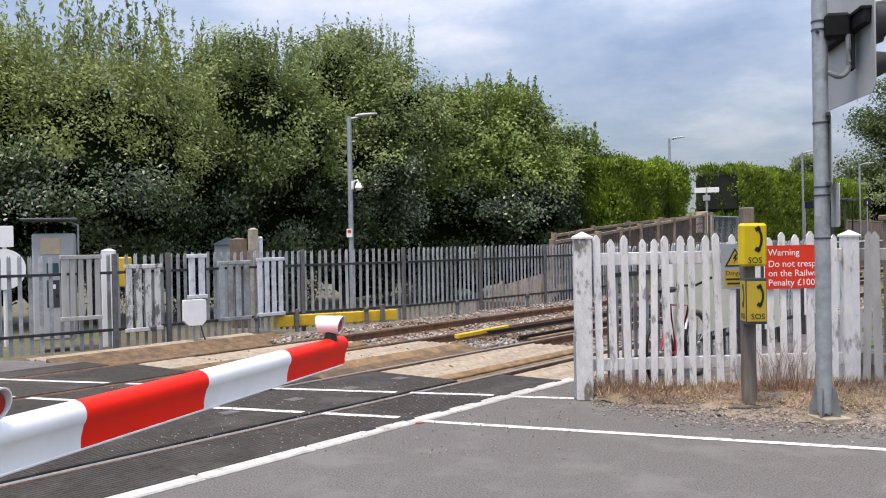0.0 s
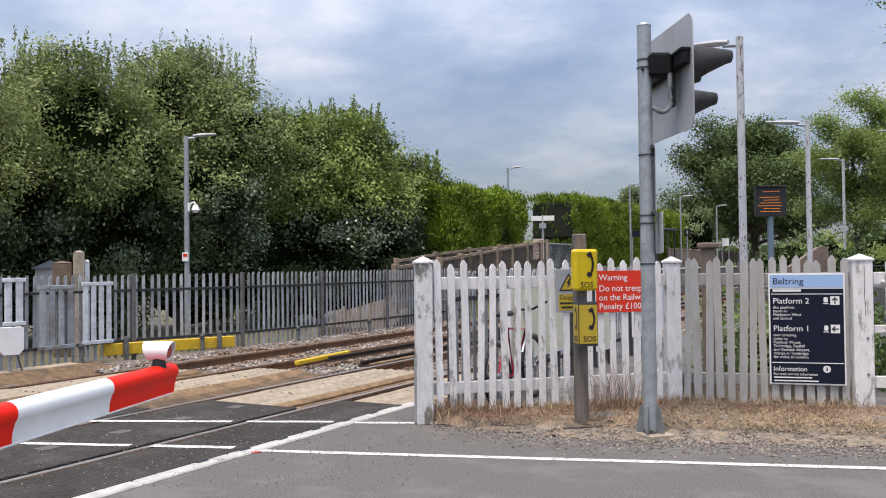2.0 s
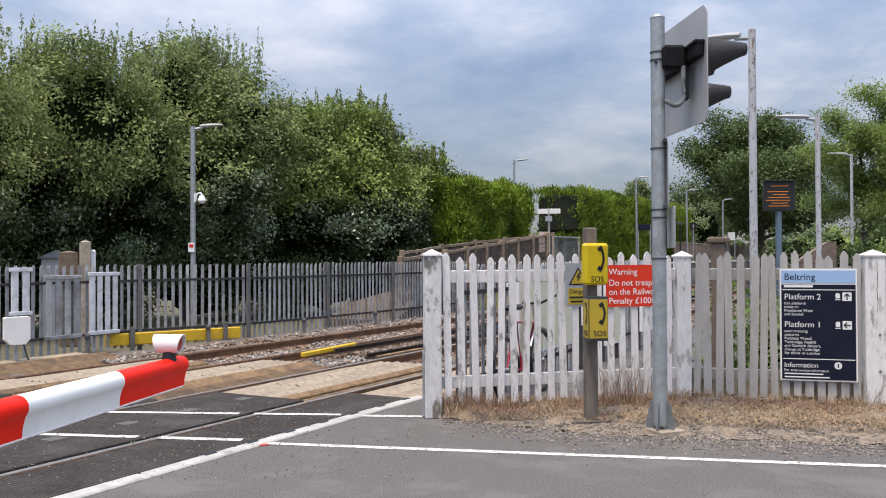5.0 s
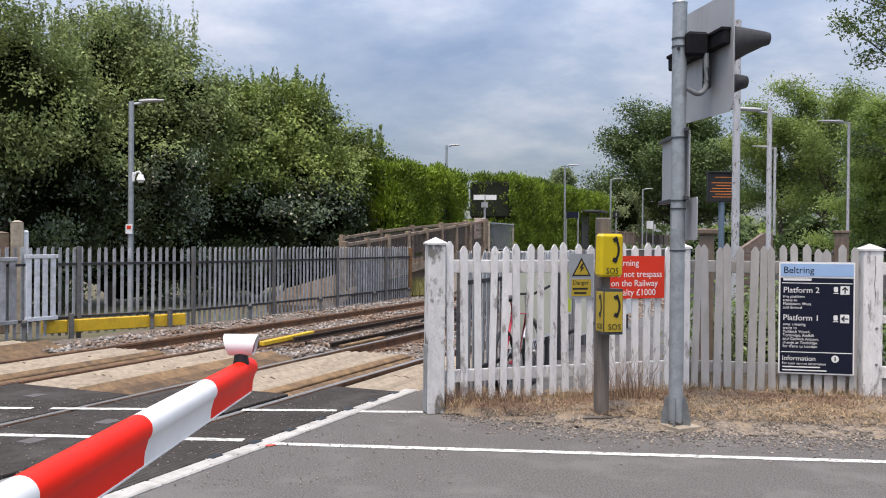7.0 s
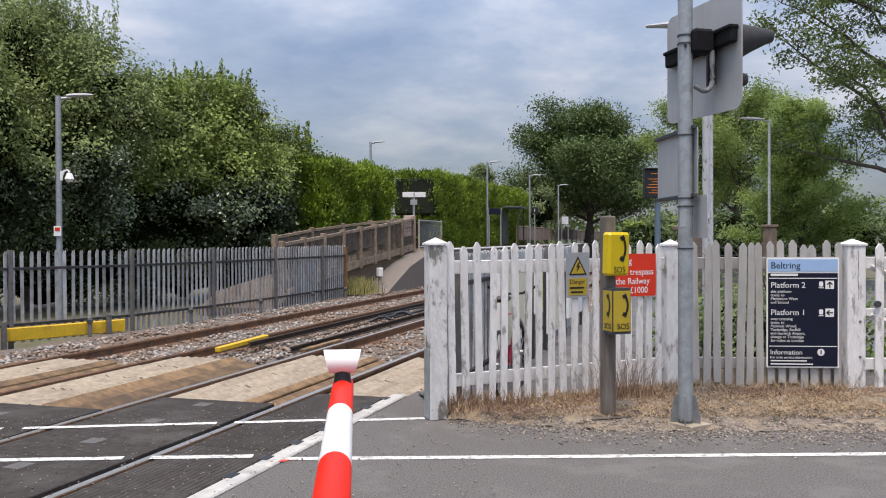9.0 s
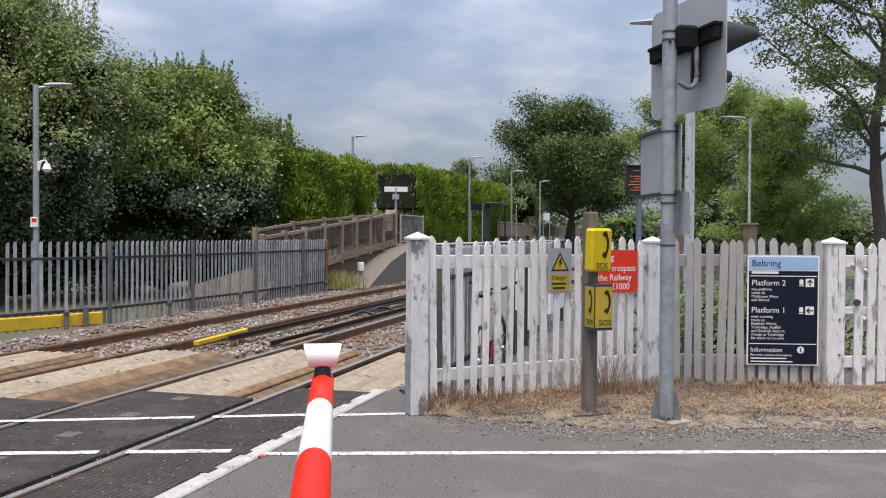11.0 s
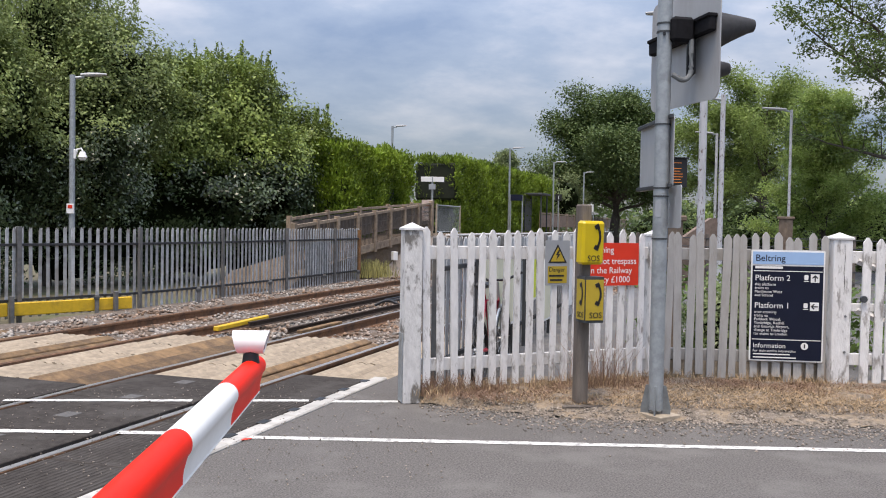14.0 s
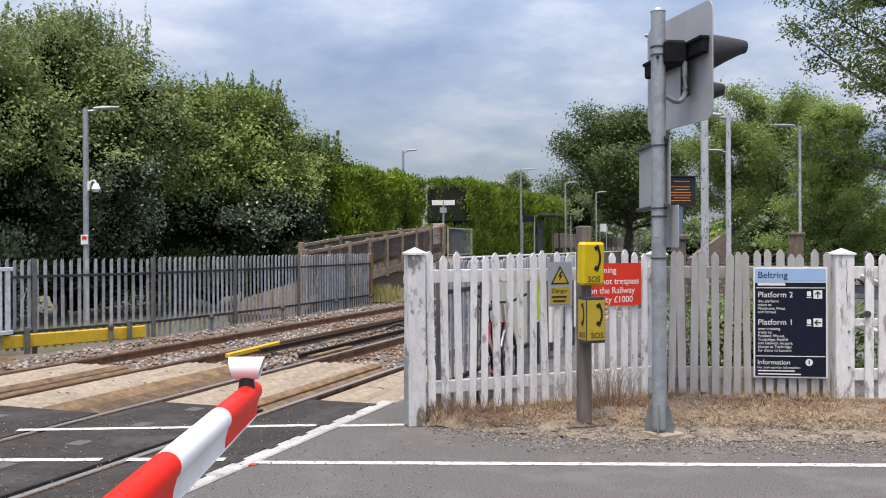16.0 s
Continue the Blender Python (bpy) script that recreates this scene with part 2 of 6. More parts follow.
SKYBLUE = mat("sign_light_blue", (0.30, 0.46, 0.70), 0.4, var=0.05, scale=5)
OLDWOOD = mat("weathered_post_wood", (0.12, 0.10, 0.085), 0.85, var=0.3, scale=10, bump=0.5, bscale=40, stain=(0.23, 0.20, 0.17), samount=0.6, sscale=4, stretch=(1, 1, 0.15))
CONCRETE = mat("aged_concrete", (0.36, 0.305, 0.235), 0.9, var=0.25, scale=9, bump=0.3, bscale=50, stain=(0.19, 0.16, 0.12), samount=0.7, sscale=3)
RAMPPOST = mat("brown_concrete", (0.27, 0.205, 0.145), 0.9, var=0.3, scale=9, bump=0.3, bscale=50, stain=(0.14, 0.10, 0.075), samount=0.7, sscale=3, rand=0.15)
DARKPANEL = mat("dark_fence_panel", (0.085, 0.07, 0.058), 0.9, var=0.35, scale=6, stain=(0.16, 0.12, 0.09), samount=0.6, sscale=2)
BROWNFENCE = mat("brown_fence_timber", (0.20, 0.145, 0.115), 0.85, var=0.25, scale=8, bump=0.3, stain=(0.12, 0.09, 0.07), samount=0.6, sscale=3, rand=0.15)
BACKPLATE = mat("sign_back_grey", (0.40, 0.41, 0.42), 0.55, metal=0.2, var=0.08, scale=5, stain=(0.22, 0.20, 0.19), samount=0.6, sscale=2.5, slo=0.5, shi=0.72, stretch=(1, 1, 0.4))
FLAKED = mat("flaked_lamp_post", (0.44, 0.45, 0.47), 0.6, var=0.15, scale=12, stain=(0.12, 0.075, 0.06), samount=0.9, sscale=26, slo=0.56, shi=0.62, stretch=(1, 1, 0.4))
BARK = mat("bark", (0.085, 0.07, 0.055), 0.9, var=0.35, scale=12, bump=0.6, bscale=40)
DEADWEED = mat("dead_weed", (0.225, 0.14, 0.095), 0.85, var=0.2, scale=8, island=0.3)
TUFT = mat("yellow_green_grass", (0.27, 0.25, 0.09), 0.8, var=0.2, scale=5, island=0.5)
STRAW = mat("dry_grass", (0.36, 0.255, 0.15), 0.8, var=0.1, scale=5, island=0.55)
WEED = leaf_mat("weed_leaves", (0.05, 0.09, 0.02), (0.16, 0.24, 0.06))
ORANGE = glow("display_orange", (0.75, 0.22, 0.03), 0.25)
REDLENS = mat("red_lens", (0.35, 0.01, 0.01), 0.15, var=0.1, scale=20)
GREYBOX = mat("cabinet_grey", (0.40, 0.41, 0.42), 0.5, var=0.08, scale=4, stain=(0.28, 0.27, 0.26), samount=0.5, sscale=2)
DARKGREY = mat("dark_grey_metal", (0.055, 0.06, 0.065), 0.5, metal=0.3, var=0.2, scale=8)
BRACKET = mat("matt_black_bracket", (0.012, 0.012, 0.014), 0.8, var=0.3, scale=20, spec=0.12)
# visor grey set lighter than black for the sky reflected on its top
HOOD = mat("grey_visor", (0.085, 0.085, 0.09), 0.6, var=0.25, scale=9, stain=(0.035, 0.035, 0.038), samount=0.6, sscale=4)
WOODPIER = mat("timber_pier", (0.17, 0.125, 0.09), 0.9, var=0.3, scale=9, bump=0.4, stain=(0.14, 0.11, 0.09), samount=0.6, sscale=4)
PINK = mat("bike_red", (0.62, 0.025, 0.06), 0.35, var=0.05, scale=5)
CHROME = mat("bike_metal", (0.5, 0.5, 0.5), 0.3, metal=0.9, var=0.1, scale=10)


# ---- building helpers ----
def bx(bm, size, m=Matrix(), bev=0.0):
    """A box of that size, centred on the pose m, with bevelled edges."""
    t = bmesh.new()
    bmesh.ops.create_cube(t, size=1.0)
    bmesh.ops.scale(t, vec=size, verts=t.verts)
    if bev:
        bmesh.ops.bevel(t, geom=t.edges[:], offset=bev, segments=1, affect="EDGES")
    t.transform(m)
    me = bpy.data.meshes.new("t")
    t.to_mesh(me)
    t.free()
    bm.from_mesh(me)
    bpy.data.meshes.remove(me)
    return bm


def cyl(bm, r1, r2, h, m=Matrix(), seg=16):
    """A cone or cylinder from z 0 to h."""
    r = bmesh.ops.create_cone(bm, cap_ends=True, segments=seg, radius1=r1, radius2=r2, depth=h)
    bmesh.ops.transform(bm, matrix=m @ Matrix.Translation((0, 0, h / 2)), verts=r["verts"])
    return bm


def tube(bm, pts, r, seg=8, r_end=None):
    """A round tube along points, tapering to r_end."""
    pts = [Vector(p) for p in pts]
    rings = []
    for i, p in enumerate(pts):
        d = (pts[min(i + 1, len(pts) - 1)] - pts[max(i - 1, 0)]).normalized()
        q = d.to_track_quat("Z", "Y").to_matrix()
        rr = r if r_end is None else r + (r_end - r) * i / (len(pts) - 1)
        rings.append([bm.verts.new(p + q @ Vector((rr * math.cos(a), rr * math.sin(a), 0))) for a in [2 * math.pi * k / seg for k in range(seg)]])
    for a, b in zip(rings, rings[1:]):
        for k in range(seg):
            bm.faces.new((a[k], a[(k + 1) % seg], b[(k + 1) % seg], b[k]))
    bm.faces.new(rings[0][::-1])
    bm.faces.new(rings[-1])
    return bm


def prism(bm, outline, depth, m=Matrix()):
    """An outline in the pose's x and y, raised along its z."""
    lo = [bm.verts.new(m @ Vector((x, y, 0))) for x, y in outline]
    hi = [bm.verts.new(m @ Vector((x, y, depth))) for x, y in outline]
    n = len(lo)
    bm.faces.new(lo[::-1])
    bm.faces.new(hi)
    for i in range(n):
        bm.faces.new((lo[i], lo[(i + 1) % n], hi[(i + 1) % n], hi[i]))
    return bm


def rounded(w, h, r, k=4):
    """A rounded rectangle's outline about the origin."""
    out = []
    for cx, cy, a0 in ((w / 2 - r, h / 2 - r, 0), (r - w / 2, h / 2 - r, 90), (r - w / 2, r - h / 2, 180), (w / 2 - r, r - h / 2, 270)):
        out += [(cx + r * math.cos(radians(a0 + 90 * i / k)), cy + r * math.sin(radians(a0 + 90 * i / k))) for i in range(k + 1)]
    return out


def mesh_of(bm, name, material):
    bmesh.ops.recalc_face_normals(bm, faces=bm.faces[:])
    me = bpy.data.meshes.new(name)
    bm.to_mesh(me)
    bm.free()
    me.shade_smooth()
    me.set_sharp_from_angle(angle=radians(32))
    me.materials.append(material)
    return me


def part(name, bm, material, parent=None, label="", m=None):
    """One mesh object under a thing or a part. bm: a bmesh or a mesh that is shared."""
    ob = new(name, bm if isinstance(bm, bpy.types.Mesh) else mesh_of(bm, name, material))
    if parent:
        ob.parent = parent
    if m is not None:
        ob.matrix_basis = m
    return tagged(ob, label)


def thing(name, m, label, category, group="", kind=""):
    """An Empty at the thing's base, to which its parts belong."""
    ob = new(name)
    ob.empty_display_size = 0.1
    ob.matrix_basis = m
    return tagged(ob, label, category, group, kind)


def words(text, size, material, parent, m, name="lettering", label="", align="LEFT"):
    """Raised lettering in the pose's x and y plane, as a mesh."""
    cu = bpy.data.curves.new("t", "FONT")
    cu.body, cu.size, cu.extrude, cu.align_x, cu.resolution_u = text, size, 0.0008, align, 3
    tmp = bpy.data.objects.new("t", cu)
    scene.collection.objects.link(tmp)
    me = bpy.data.meshes.new_from_object(tmp.evaluated_get(bpy.context.evaluated_depsgraph_get()))
    bpy.data.objects.remove(tmp)
    me.materials.clear()
    me.materials.append(material)
    return part(name, me, None, parent, label, m)


def from_arrays(name, v, quads, material, smooth=False):
    me = bpy.data.meshes.new(name)
    me.vertices.add(len(v))
    me.vertices.foreach_set("co", np.asarray(v, np.float32).ravel())
    k = quads.shape[1]
    me.loops.add(quads.size)
    me.loops.foreach_set("vertex_index", quads.astype(np.int32).ravel())
    me.polygons.add(len(quads))
    me.polygons.foreach_set("loop_start", np.arange(0, quads.size, k, dtype=np.int32))
    me.polygons.foreach_set("loop_total", np.full(len(quads), k, np.int32))
    me.update(calc_edges=True)
    me.validate()
    me.materials.append(material)
    if smooth:
        me.shade_smooth()
    return me


def along(a, b, z=0.0):
    """A pose at a whose x axis runs to b on the plan."""
    return pose(a[0], a[1], z, 0, 0, math.degrees(math.atan2(b[1] - a[1], b[0] - a[0])))


# ---- plan: rails run along D; c is measured across them, s along them ----
TH = radians(31.0)
D, N = Vector((math.sin(TH), math.cos(TH), 0)), Vector((math.cos(TH), -math.sin(TH), 0))
RAILS = (-1.64, -3.13, -4.90, -6.40)


def cs(c, s, z=0.0):
    return N * c + D * s + Vector((0, 0, z))


def csm(c, s, z=0.0):
    """A pose at c, s whose x runs across the rails and y along them."""
    p = cs(c, s, z)
    return pose(p.x, p.y, p.z, 0, 0, -math.degrees(TH))



# ---- ground, road ----
rng = np.random.default_rng(4)
bm = bmesh.new()
bmesh.ops.create_grid(bm, x_segments=40, y_segments=40, size=400)
for v in bm.verts:
    v.co.z = -0.32
tagged(part("ground", bm, GROUND), "dry earth and rough grass reaching to the horizon", "ground", kind="structure")

bm = bmesh.new()  # asphalt on this side of the crossing
prism(bm, [tuple(cs(-0.62, -14)[:2]), tuple(cs(-0.62, 1.35)[:2]), (0.25, 0.35), (1.2, -0.55), (4.2, -1.45), (9, -2.6), (40, -9), (40, -40), (-30, -40)], 0.3, pose(0, 0, -0.3))
tagged(part("road", bm, ASPHALT), "grey worn asphalt road leading onto the crossing", "road", kind="structure")
bm = bmesh.new()  # asphalt beyond the far rails
prism(bm, [tuple(cs(-7.1, -14)[:2]), tuple(cs(-7.1, -1.2)[:2]), tuple(cs(-8.6, -1.9)[:2]), (-30, 9), (-60, 15), (-60, -9)], 0.3, pose(0, 0, -0.305))
tagged(part("road_far_side", bm, ASPHALT), "grey asphalt road beyond the tracks", "road", kind="structure")


def verge(name, outline_fn, nx, ny, material, label):
    v = np.array([outline_fn(i / nx, j / ny) for j in range(ny + 1) for i in range(nx + 1)])
    v[:, 2] += rng.normal(0, 0.008, len(v))
    q = np.array([[j * (nx + 1) + i, j * (nx + 1) + i + 1, (j + 1) * (nx + 1) + i + 1, (j + 1) * (nx + 1) + i] for j in range(ny) for i in range(nx)])
    return tagged(part(name, from_arrays(name, v, q, material, True), None), label, "ground", kind="structure")


def verge_shape(u, w):
    x = 0.02 + 9.0 * u
    lo = np.interp(x, [0, 0.3, 1.2, 4.2, 9.1], [-0.02, -0.22, -0.85, -1.7, -2.85])
    hi = np.interp(x, [0, 2.6, 4.4, 6, 9.1], [0.32, 0.85, 0.1, -0.15, -0.5])
    y = lo + (hi - lo) * w
    z = 0.004 + 0.085 * min(1, w * 2.6) + 0.025 * noise.noise((x * 2, y * 2, 0)) * min(1, 4 * w)
    return (x, y + 0.05 * noise.noise((x * 3, 7, 0)) * (1 - w), z)


verge("verge", verge_shape, 120, 24, GRIT, "dry grit verge with dead grass below the white fence")


def yard_shape(u, w):
    x = 0.1 + 22 * u
    lo = np.interp(x, [0, 2.6, 4.4, 6, 9.1, 23], [0.3, 0.8, 0.08, -0.16, -0.5, -3])
    hi = max(1.2, 1.0 + 1.5 * x)
    return (x, lo + (min(hi, 28) - lo) * w, 0.03 + 0.02 * noise.noise((x, w * 9, 2)))


verge("yard", yard_shape, 60, 40, PATHTAR, "worn grey tarmac of the station yard behind the fence")


# ---- road markings ----
def marking(name, a, b, width, label, z=0.004):
    """A painted stripe with slightly ragged edges, 4 mm over the surface."""
    a, b = Vector((*a, z)), Vector((*b, z))
    d = (b - a).normalized()
    s = Vector((-d.y, d.x, 0)) * width / 2
    n = max(2, int((b - a).length / 0.1))
    bm = bmesh.new()
    rows = [(bm.verts.new(a + (b - a) * i / n + s * random.uniform(0.88, 1.08)), bm.verts.new(a + (b - a) * i / n - s * random.uniform(0.88, 1.08))) for i in range(n + 1)]
    for p, q in zip(rows, rows[1:]):
        bm.faces.new((p[0], p[1], q[1], q[0]))
    ob = part(name, bm, LINE)
    for poly in ob.data.polygons:
        if poly.normal.z < 0:
            poly.flip()
    return tagged(ob, label, "road marking", kind="structure")


marking("edge_line", (-1.44, -1.12), (14, -4.75), 0.09, "white edge line painted on the road")
for k, (a, b) in enumerate((((-0.86, 0.135), (-0.10, 0.03)), ((-1.78, 0.255), (-0.90, 0.14)), ((-3.55, 0.50), (-1.93, 0.275)), ((-5.15, 0.74), (-3.72, 0.525)), ((-7.6, 1.12), (-5.4, 0.78)))):
    marking("footway_line", a, b, 0.092, "worn white line marking the footway over the crossing", 0.012 if k else 0.004)
for a, b in (((-2.40, -0.86), (-1.66, -1.01)), ((-4.05, -0.53), (-2.60, -0.82)), ((-5.75, -0.2), (-4.22, -0.5)), ((-8.0, 0.25), (-5.95, -0.16))):
    marking("lane_edge_line", a, b, 0.095, "worn white edge line across the crossing panels", 0.012)
bm = bmesh.new()
prism(bm, [(0.07 * math.cos(a) * (1 + 0.25 * math.sin(3 * a)), 0.035 * math.sin(a) * (1 + 0.3 * math.cos(2 * a))) for a in [math.pi * k / 8 for k in range(16)]], 0.003, pose(-1.48, -1.19, 0.005))
tagged(part("red_paint_mark", bm, SIGNRED), "small red paint splash on the asphalt", "road marking", kind="structure")


# ---- rails ----
def rail(c, s0, s1, top, worn, dark=False):
    bm = bmesh.new()
    prof = [(-0.07, -0.155), (0.07, -0.155), (0.07, -0.14), (0.012, -0.12), (0.012, -0.045), (0.035, -0.035), (0.035, -0.004), (0.03, 0), (-0.03, 0), (-0.035, -0.004), (-0.035, -0.035), (-0.012, -0.045), (-0.012, -0.12), (-0.07, -0.14)]
    if dark:
        prof = [(x * 0.7, z * 0.6) for x, z in prof]
    p = cs(c, s0, top)
    prism(bm, prof, s1 - s0, Matrix.Translation(p) @ Matrix((N, Vector((0, 0, 1)), D)).transposed().to_4x4())
    th = thing("conductor_rail" if dark else "running_rail", Matrix(), "black live conductor rail on insulators beside the track" if dark else "rusty steel running rail with a worn bright head", "rail", "rails of the crossing")
    part("rail_body", bm, BLACKRAIL if dark else RUST, th)
    if not dark:
        bm = bmesh.new()
        bx(bm, (0.062 if worn else 0.03, s1 - s0, 0.004), csm(c, (s0 + s1) / 2, top + 0.002))
        part("rail_head", bm, RAILTOP if worn else RUST, th, "polished running surface")
    return th


for c in RAILS:
    rail(c, -22, 70, 0.002, c > -4)
rail(-3.56, 4.2, 70, 0.035, False, True)
rail(-4.47, 4.6, 70, 0.035, False, True)

# ---- ballast ----
def ballast_shape(u, w):
    c, s = -8.0 + 8.6 * u, -0.6 + (70 * w * w if w > 0 else 0)
    z = -0.16 + 0.03 * noise.noise((c * 2, s * 2, 0)) + (0.10 if c < -6.7 else 0.0) * min(1, (-6.7 - c) * 3)
    z += 0.05 if -4.2 < c < -3.65 else 0
    p = cs(c, s, z)
    return (p.x, p.y, p.z)


verge("ballast_bed", ballast_shape, 70, 90, BALLAST, "stone ballast bed under the railway tracks")

OCTA = np.array([(1, 0, 0), (-1, 0, 0), (0, 1, 0), (0, -1, 0), (0, 0, 1), (0, 0, -1)], float)
OCTF = np.array([(0, 2, 4), (2, 1, 4), (1, 3, 4), (3, 0, 4), (2, 0, 5), (1, 2, 5), (3, 1, 5), (0, 3, 5)])


def scatter(name, pts, sizes, material, label, flat=0.7):
    n = len(pts)
    v = OCTA[None] * (sizes[:, None, None] * rng.uniform(0.6, 1.3, (n, 6, 1)))
    v[:, :, 2] *= flat
    a = rng.uniform(0, 6.283, n)
    t = rng.uniform(-0.6, 0.6, n)
    v = np.stack([v[..., 0], v[..., 1] * np.cos(t)[:, None] - v[..., 2] * np.sin(t)[:, None], v[..., 1] * np.sin(t)[:, None] + v[..., 2] * np.cos(t)[:, None]], -1)
    v = np.stack([v[..., 0] * np.cos(a)[:, None] - v[..., 1] * np.sin(a)[:, None], v[..., 0] * np.sin(a)[:, None] + v[..., 1] * np.cos(a)[:, None], v[..., 2]], -1)
    v = (v + pts[:, None]).reshape(-1, 3)
    f = (OCTF[None] + 6 * np.arange(n)[:, None, None]).reshape(-1, 3)
    return tagged(part(name, from_arrays(name, v, f, material), None), label, "stones", kind="stuff")


n_ = 15000
c_ = rng.uniform(-7.6, 0.2, n_)
s_ = 2.0 + 22 * rng.uniform(0, 1, n_) ** 1.5
p_ = N.x * c_ + D.x * s_, N.y * c_ + D.y * s_
z_ = -0.15 + np.where(c_ < -6.7, 0.10 * np.clip((-6.7 - c_) * 3, 0, 1), 0) + np.where((c_ > -4.2) & (c_ < -3.65), 0.05, 0) + rng.normal(0, 0.012, n_)
scatter("ballast", np.stack([p_[0], p_[1], z_], -1), rng.uniform(0.025, 0.055, n_), STONE, "grey and rust-stained crushed stone ballast between the rails")
n_ = 16000
x_ = 0.05 + 6.45 * rng.uniform(0, 1, n_) ** 0.85
y_ = np.interp(x_, [0, 0.3, 1.2, 4.2, 9.1], [-0.02, -0.22, -0.85, -1.7, -2.85]) + rng.normal(0.26, 0.36, n_)
lo_ = np.interp(x_, [0, 0.3, 1.2, 4.2, 9.1], [-0.02, -0.22, -0.85, -1.7, -2.85])
hi_ = np.interp(x_, [0, 2.6, 4.4, 6, 9.1], [0.32, 0.85, 0.1, -0.15, -0.5])
scatter("verge_gravel", np.stack([x_, y_, 0.004 + 0.085 * np.clip((y_ - lo_) / (hi_ - lo_) * 2.6, 0, 1)], -1), rng.uniform(0.004, 0.017, n_) , CHIP, "loose pale gravel at the road's edge")
n_ = 1700
x_, y_ = rng.uniform(-5.2, -0.1, n_), rng.uniform(-2.4, 1.0, n_)
k_ = (x_ * N.x + y_ * N.y > -4.7) & (x_ * D.x + y_ * D.y < 0.2)
scatter("crossing_grit", np.stack([x_, y_, np.full(n_, 0.012)], -1)[k_], rng.uniform(0.003, 0.010, n_)[k_], CHIP, "loose stone chips scattered over the crossing panels")

# ---- trees and hedges ----
def leaf_cloud(blobs, n, size, seed, spread=0.28, per=45, up=0.35, shell=0.62):
    """Leaf quads in clumps over ellipsoids (x, y, z, rx, ry, rz, share)."""
    r = np.random.default_rng(seed)
    blobs = np.array(blobs, float)
    k = max(1, n // per)
    which = r.choice(len(blobs), k, p=blobs[:, 6] / blobs[:, 6].sum())
    d = r.normal(size=(k, 3))
    d /= np.linalg.norm(d, axis=1, keepdims=True)
    rad = shell + (1.06 - shell) * r.uniform(0, 1, (k, 1)) ** 0.6
    cen = blobs[which, :3] + d * rad * blobs[which, 3:6]
    idx = np.repeat(np.arange(k), per)
    m = len(idx)
    p = cen[idx] + r.normal(size=(m, 3)) * spread * np.array([1, 1, 0.8])
    cn = d * 0.7 + r.normal(size=(k, 3)) * 0.35 + np.array([0, 0, up])
    nor = cn[idx] + r.normal(size=(m, 3)) * 0.38
    nor /= np.linalg.norm(nor, axis=1, keepdims=True)
    t = np.cross(nor, r.normal(size=(m, 3)))
    t /= np.linalg.norm(t, axis=1, keepdims=True)
    b = np.cross(nor, t)
    sz = size * r.uniform(0.6, 1.35, (m, 1))
    v = np.stack([p - t * sz, p - b * sz * 0.52 + nor * sz * 0.14, p + t * sz, p + b * sz * 0.52 + nor * sz * 0.14], 1).reshape(-1, 3)
    return v


def shoots(base, n, spread, length, size, seed, per=60, lean=0.12):
    """Upright twigs clothed with narrow leaves, rising from an ellipse round base."""
    r = np.random.default_rng(seed)
    a, q = r.uniform(0, 6.283, n), r.uniform(0, 1, n) ** 0.5
    b0 = np.array(base) + np.stack([np.cos(a) * q * spread[0], np.sin(a) * q * spread[1], r.uniform(-0.5, 0.2, n) * spread[2]], -1)
    dr = np.stack([r.normal(0, lean, n), r.normal(0, lean, n), np.ones(n)], -1)
    ln = length * r.uniform(0.5, 1.15, n)
    h = r.uniform(0, 1, (n, per))
    p = b0[:, None] + dr[:, None] * (h * ln[:, None])[..., None] + r.normal(0, 0.06, (n, per, 3)) * (1.25 - h)[..., None]
    p = p.reshape(-1, 3)
    m = len(p)
    t = r.normal(size=(m, 3)) * 0.7 + np.array([0, 0, 0.9])
    t /= np.linalg.norm(t, axis=1, keepdims=True)
    b = np.cross(t, r.normal(size=(m, 3)))
    b /= np.linalg.norm(b, axis=1, keepdims=True)
    sz = size * r.uniform(0.6, 1.3, (m, 1))
    return np.stack([p - t * sz, p - b * sz * 0.3, p + t * sz, p + b * sz * 0.3], 1).reshape(-1, 3)


def limbs(x, y, z0, trunk_h, r0, tips, seed):
    r = random.Random(seed)
    bm = bmesh.new()
    top = Vector((x + r.uniform(-0.2, 0.2), y + r.uniform(-0.2, 0.2), z0 + trunk_h))
    tube(bm, [(x, y, z0), (x + r.uniform(-0.1, 0.1), y, z0 + trunk_h * 0.5), top], r0, 8, r0 * 0.6)
    for tip in tips:
        tip = Vector(tip)
        st = Vector((x, y, z0)).lerp(top, r.uniform(0.5, 1.0))
        mid = st.lerp(tip, 0.5) + Vector((r.uniform(-0.4, 0.4), r.uniform(-0.4, 0.4), r.uniform(0.1, 0.6)))
        tube(bm, [st, st.lerp(mid, 0.5) + Vector((0, 0, 0.15)), mid, mid.lerp(tip, 0.5) + Vector((r.uniform(-0.2, 0.2), 0, 0.1)), tip], r0 * 0.42, 6, r0 * 0.07)
        for _ in range(3):
            q = mid.lerp(tip, r.uniform(0.1, 0.8))
            e = q + Vector((r.uniform(-0.9, 0.9), r.uniform(-0.9, 0.9), r.uniform(0.1, 1.0)))
            tube(bm, [q, q.lerp(e, 0.5) + Vector((0, 0, 0.1)), e], r0 * 0.14, 5, r0 * 0.04)
    return bm


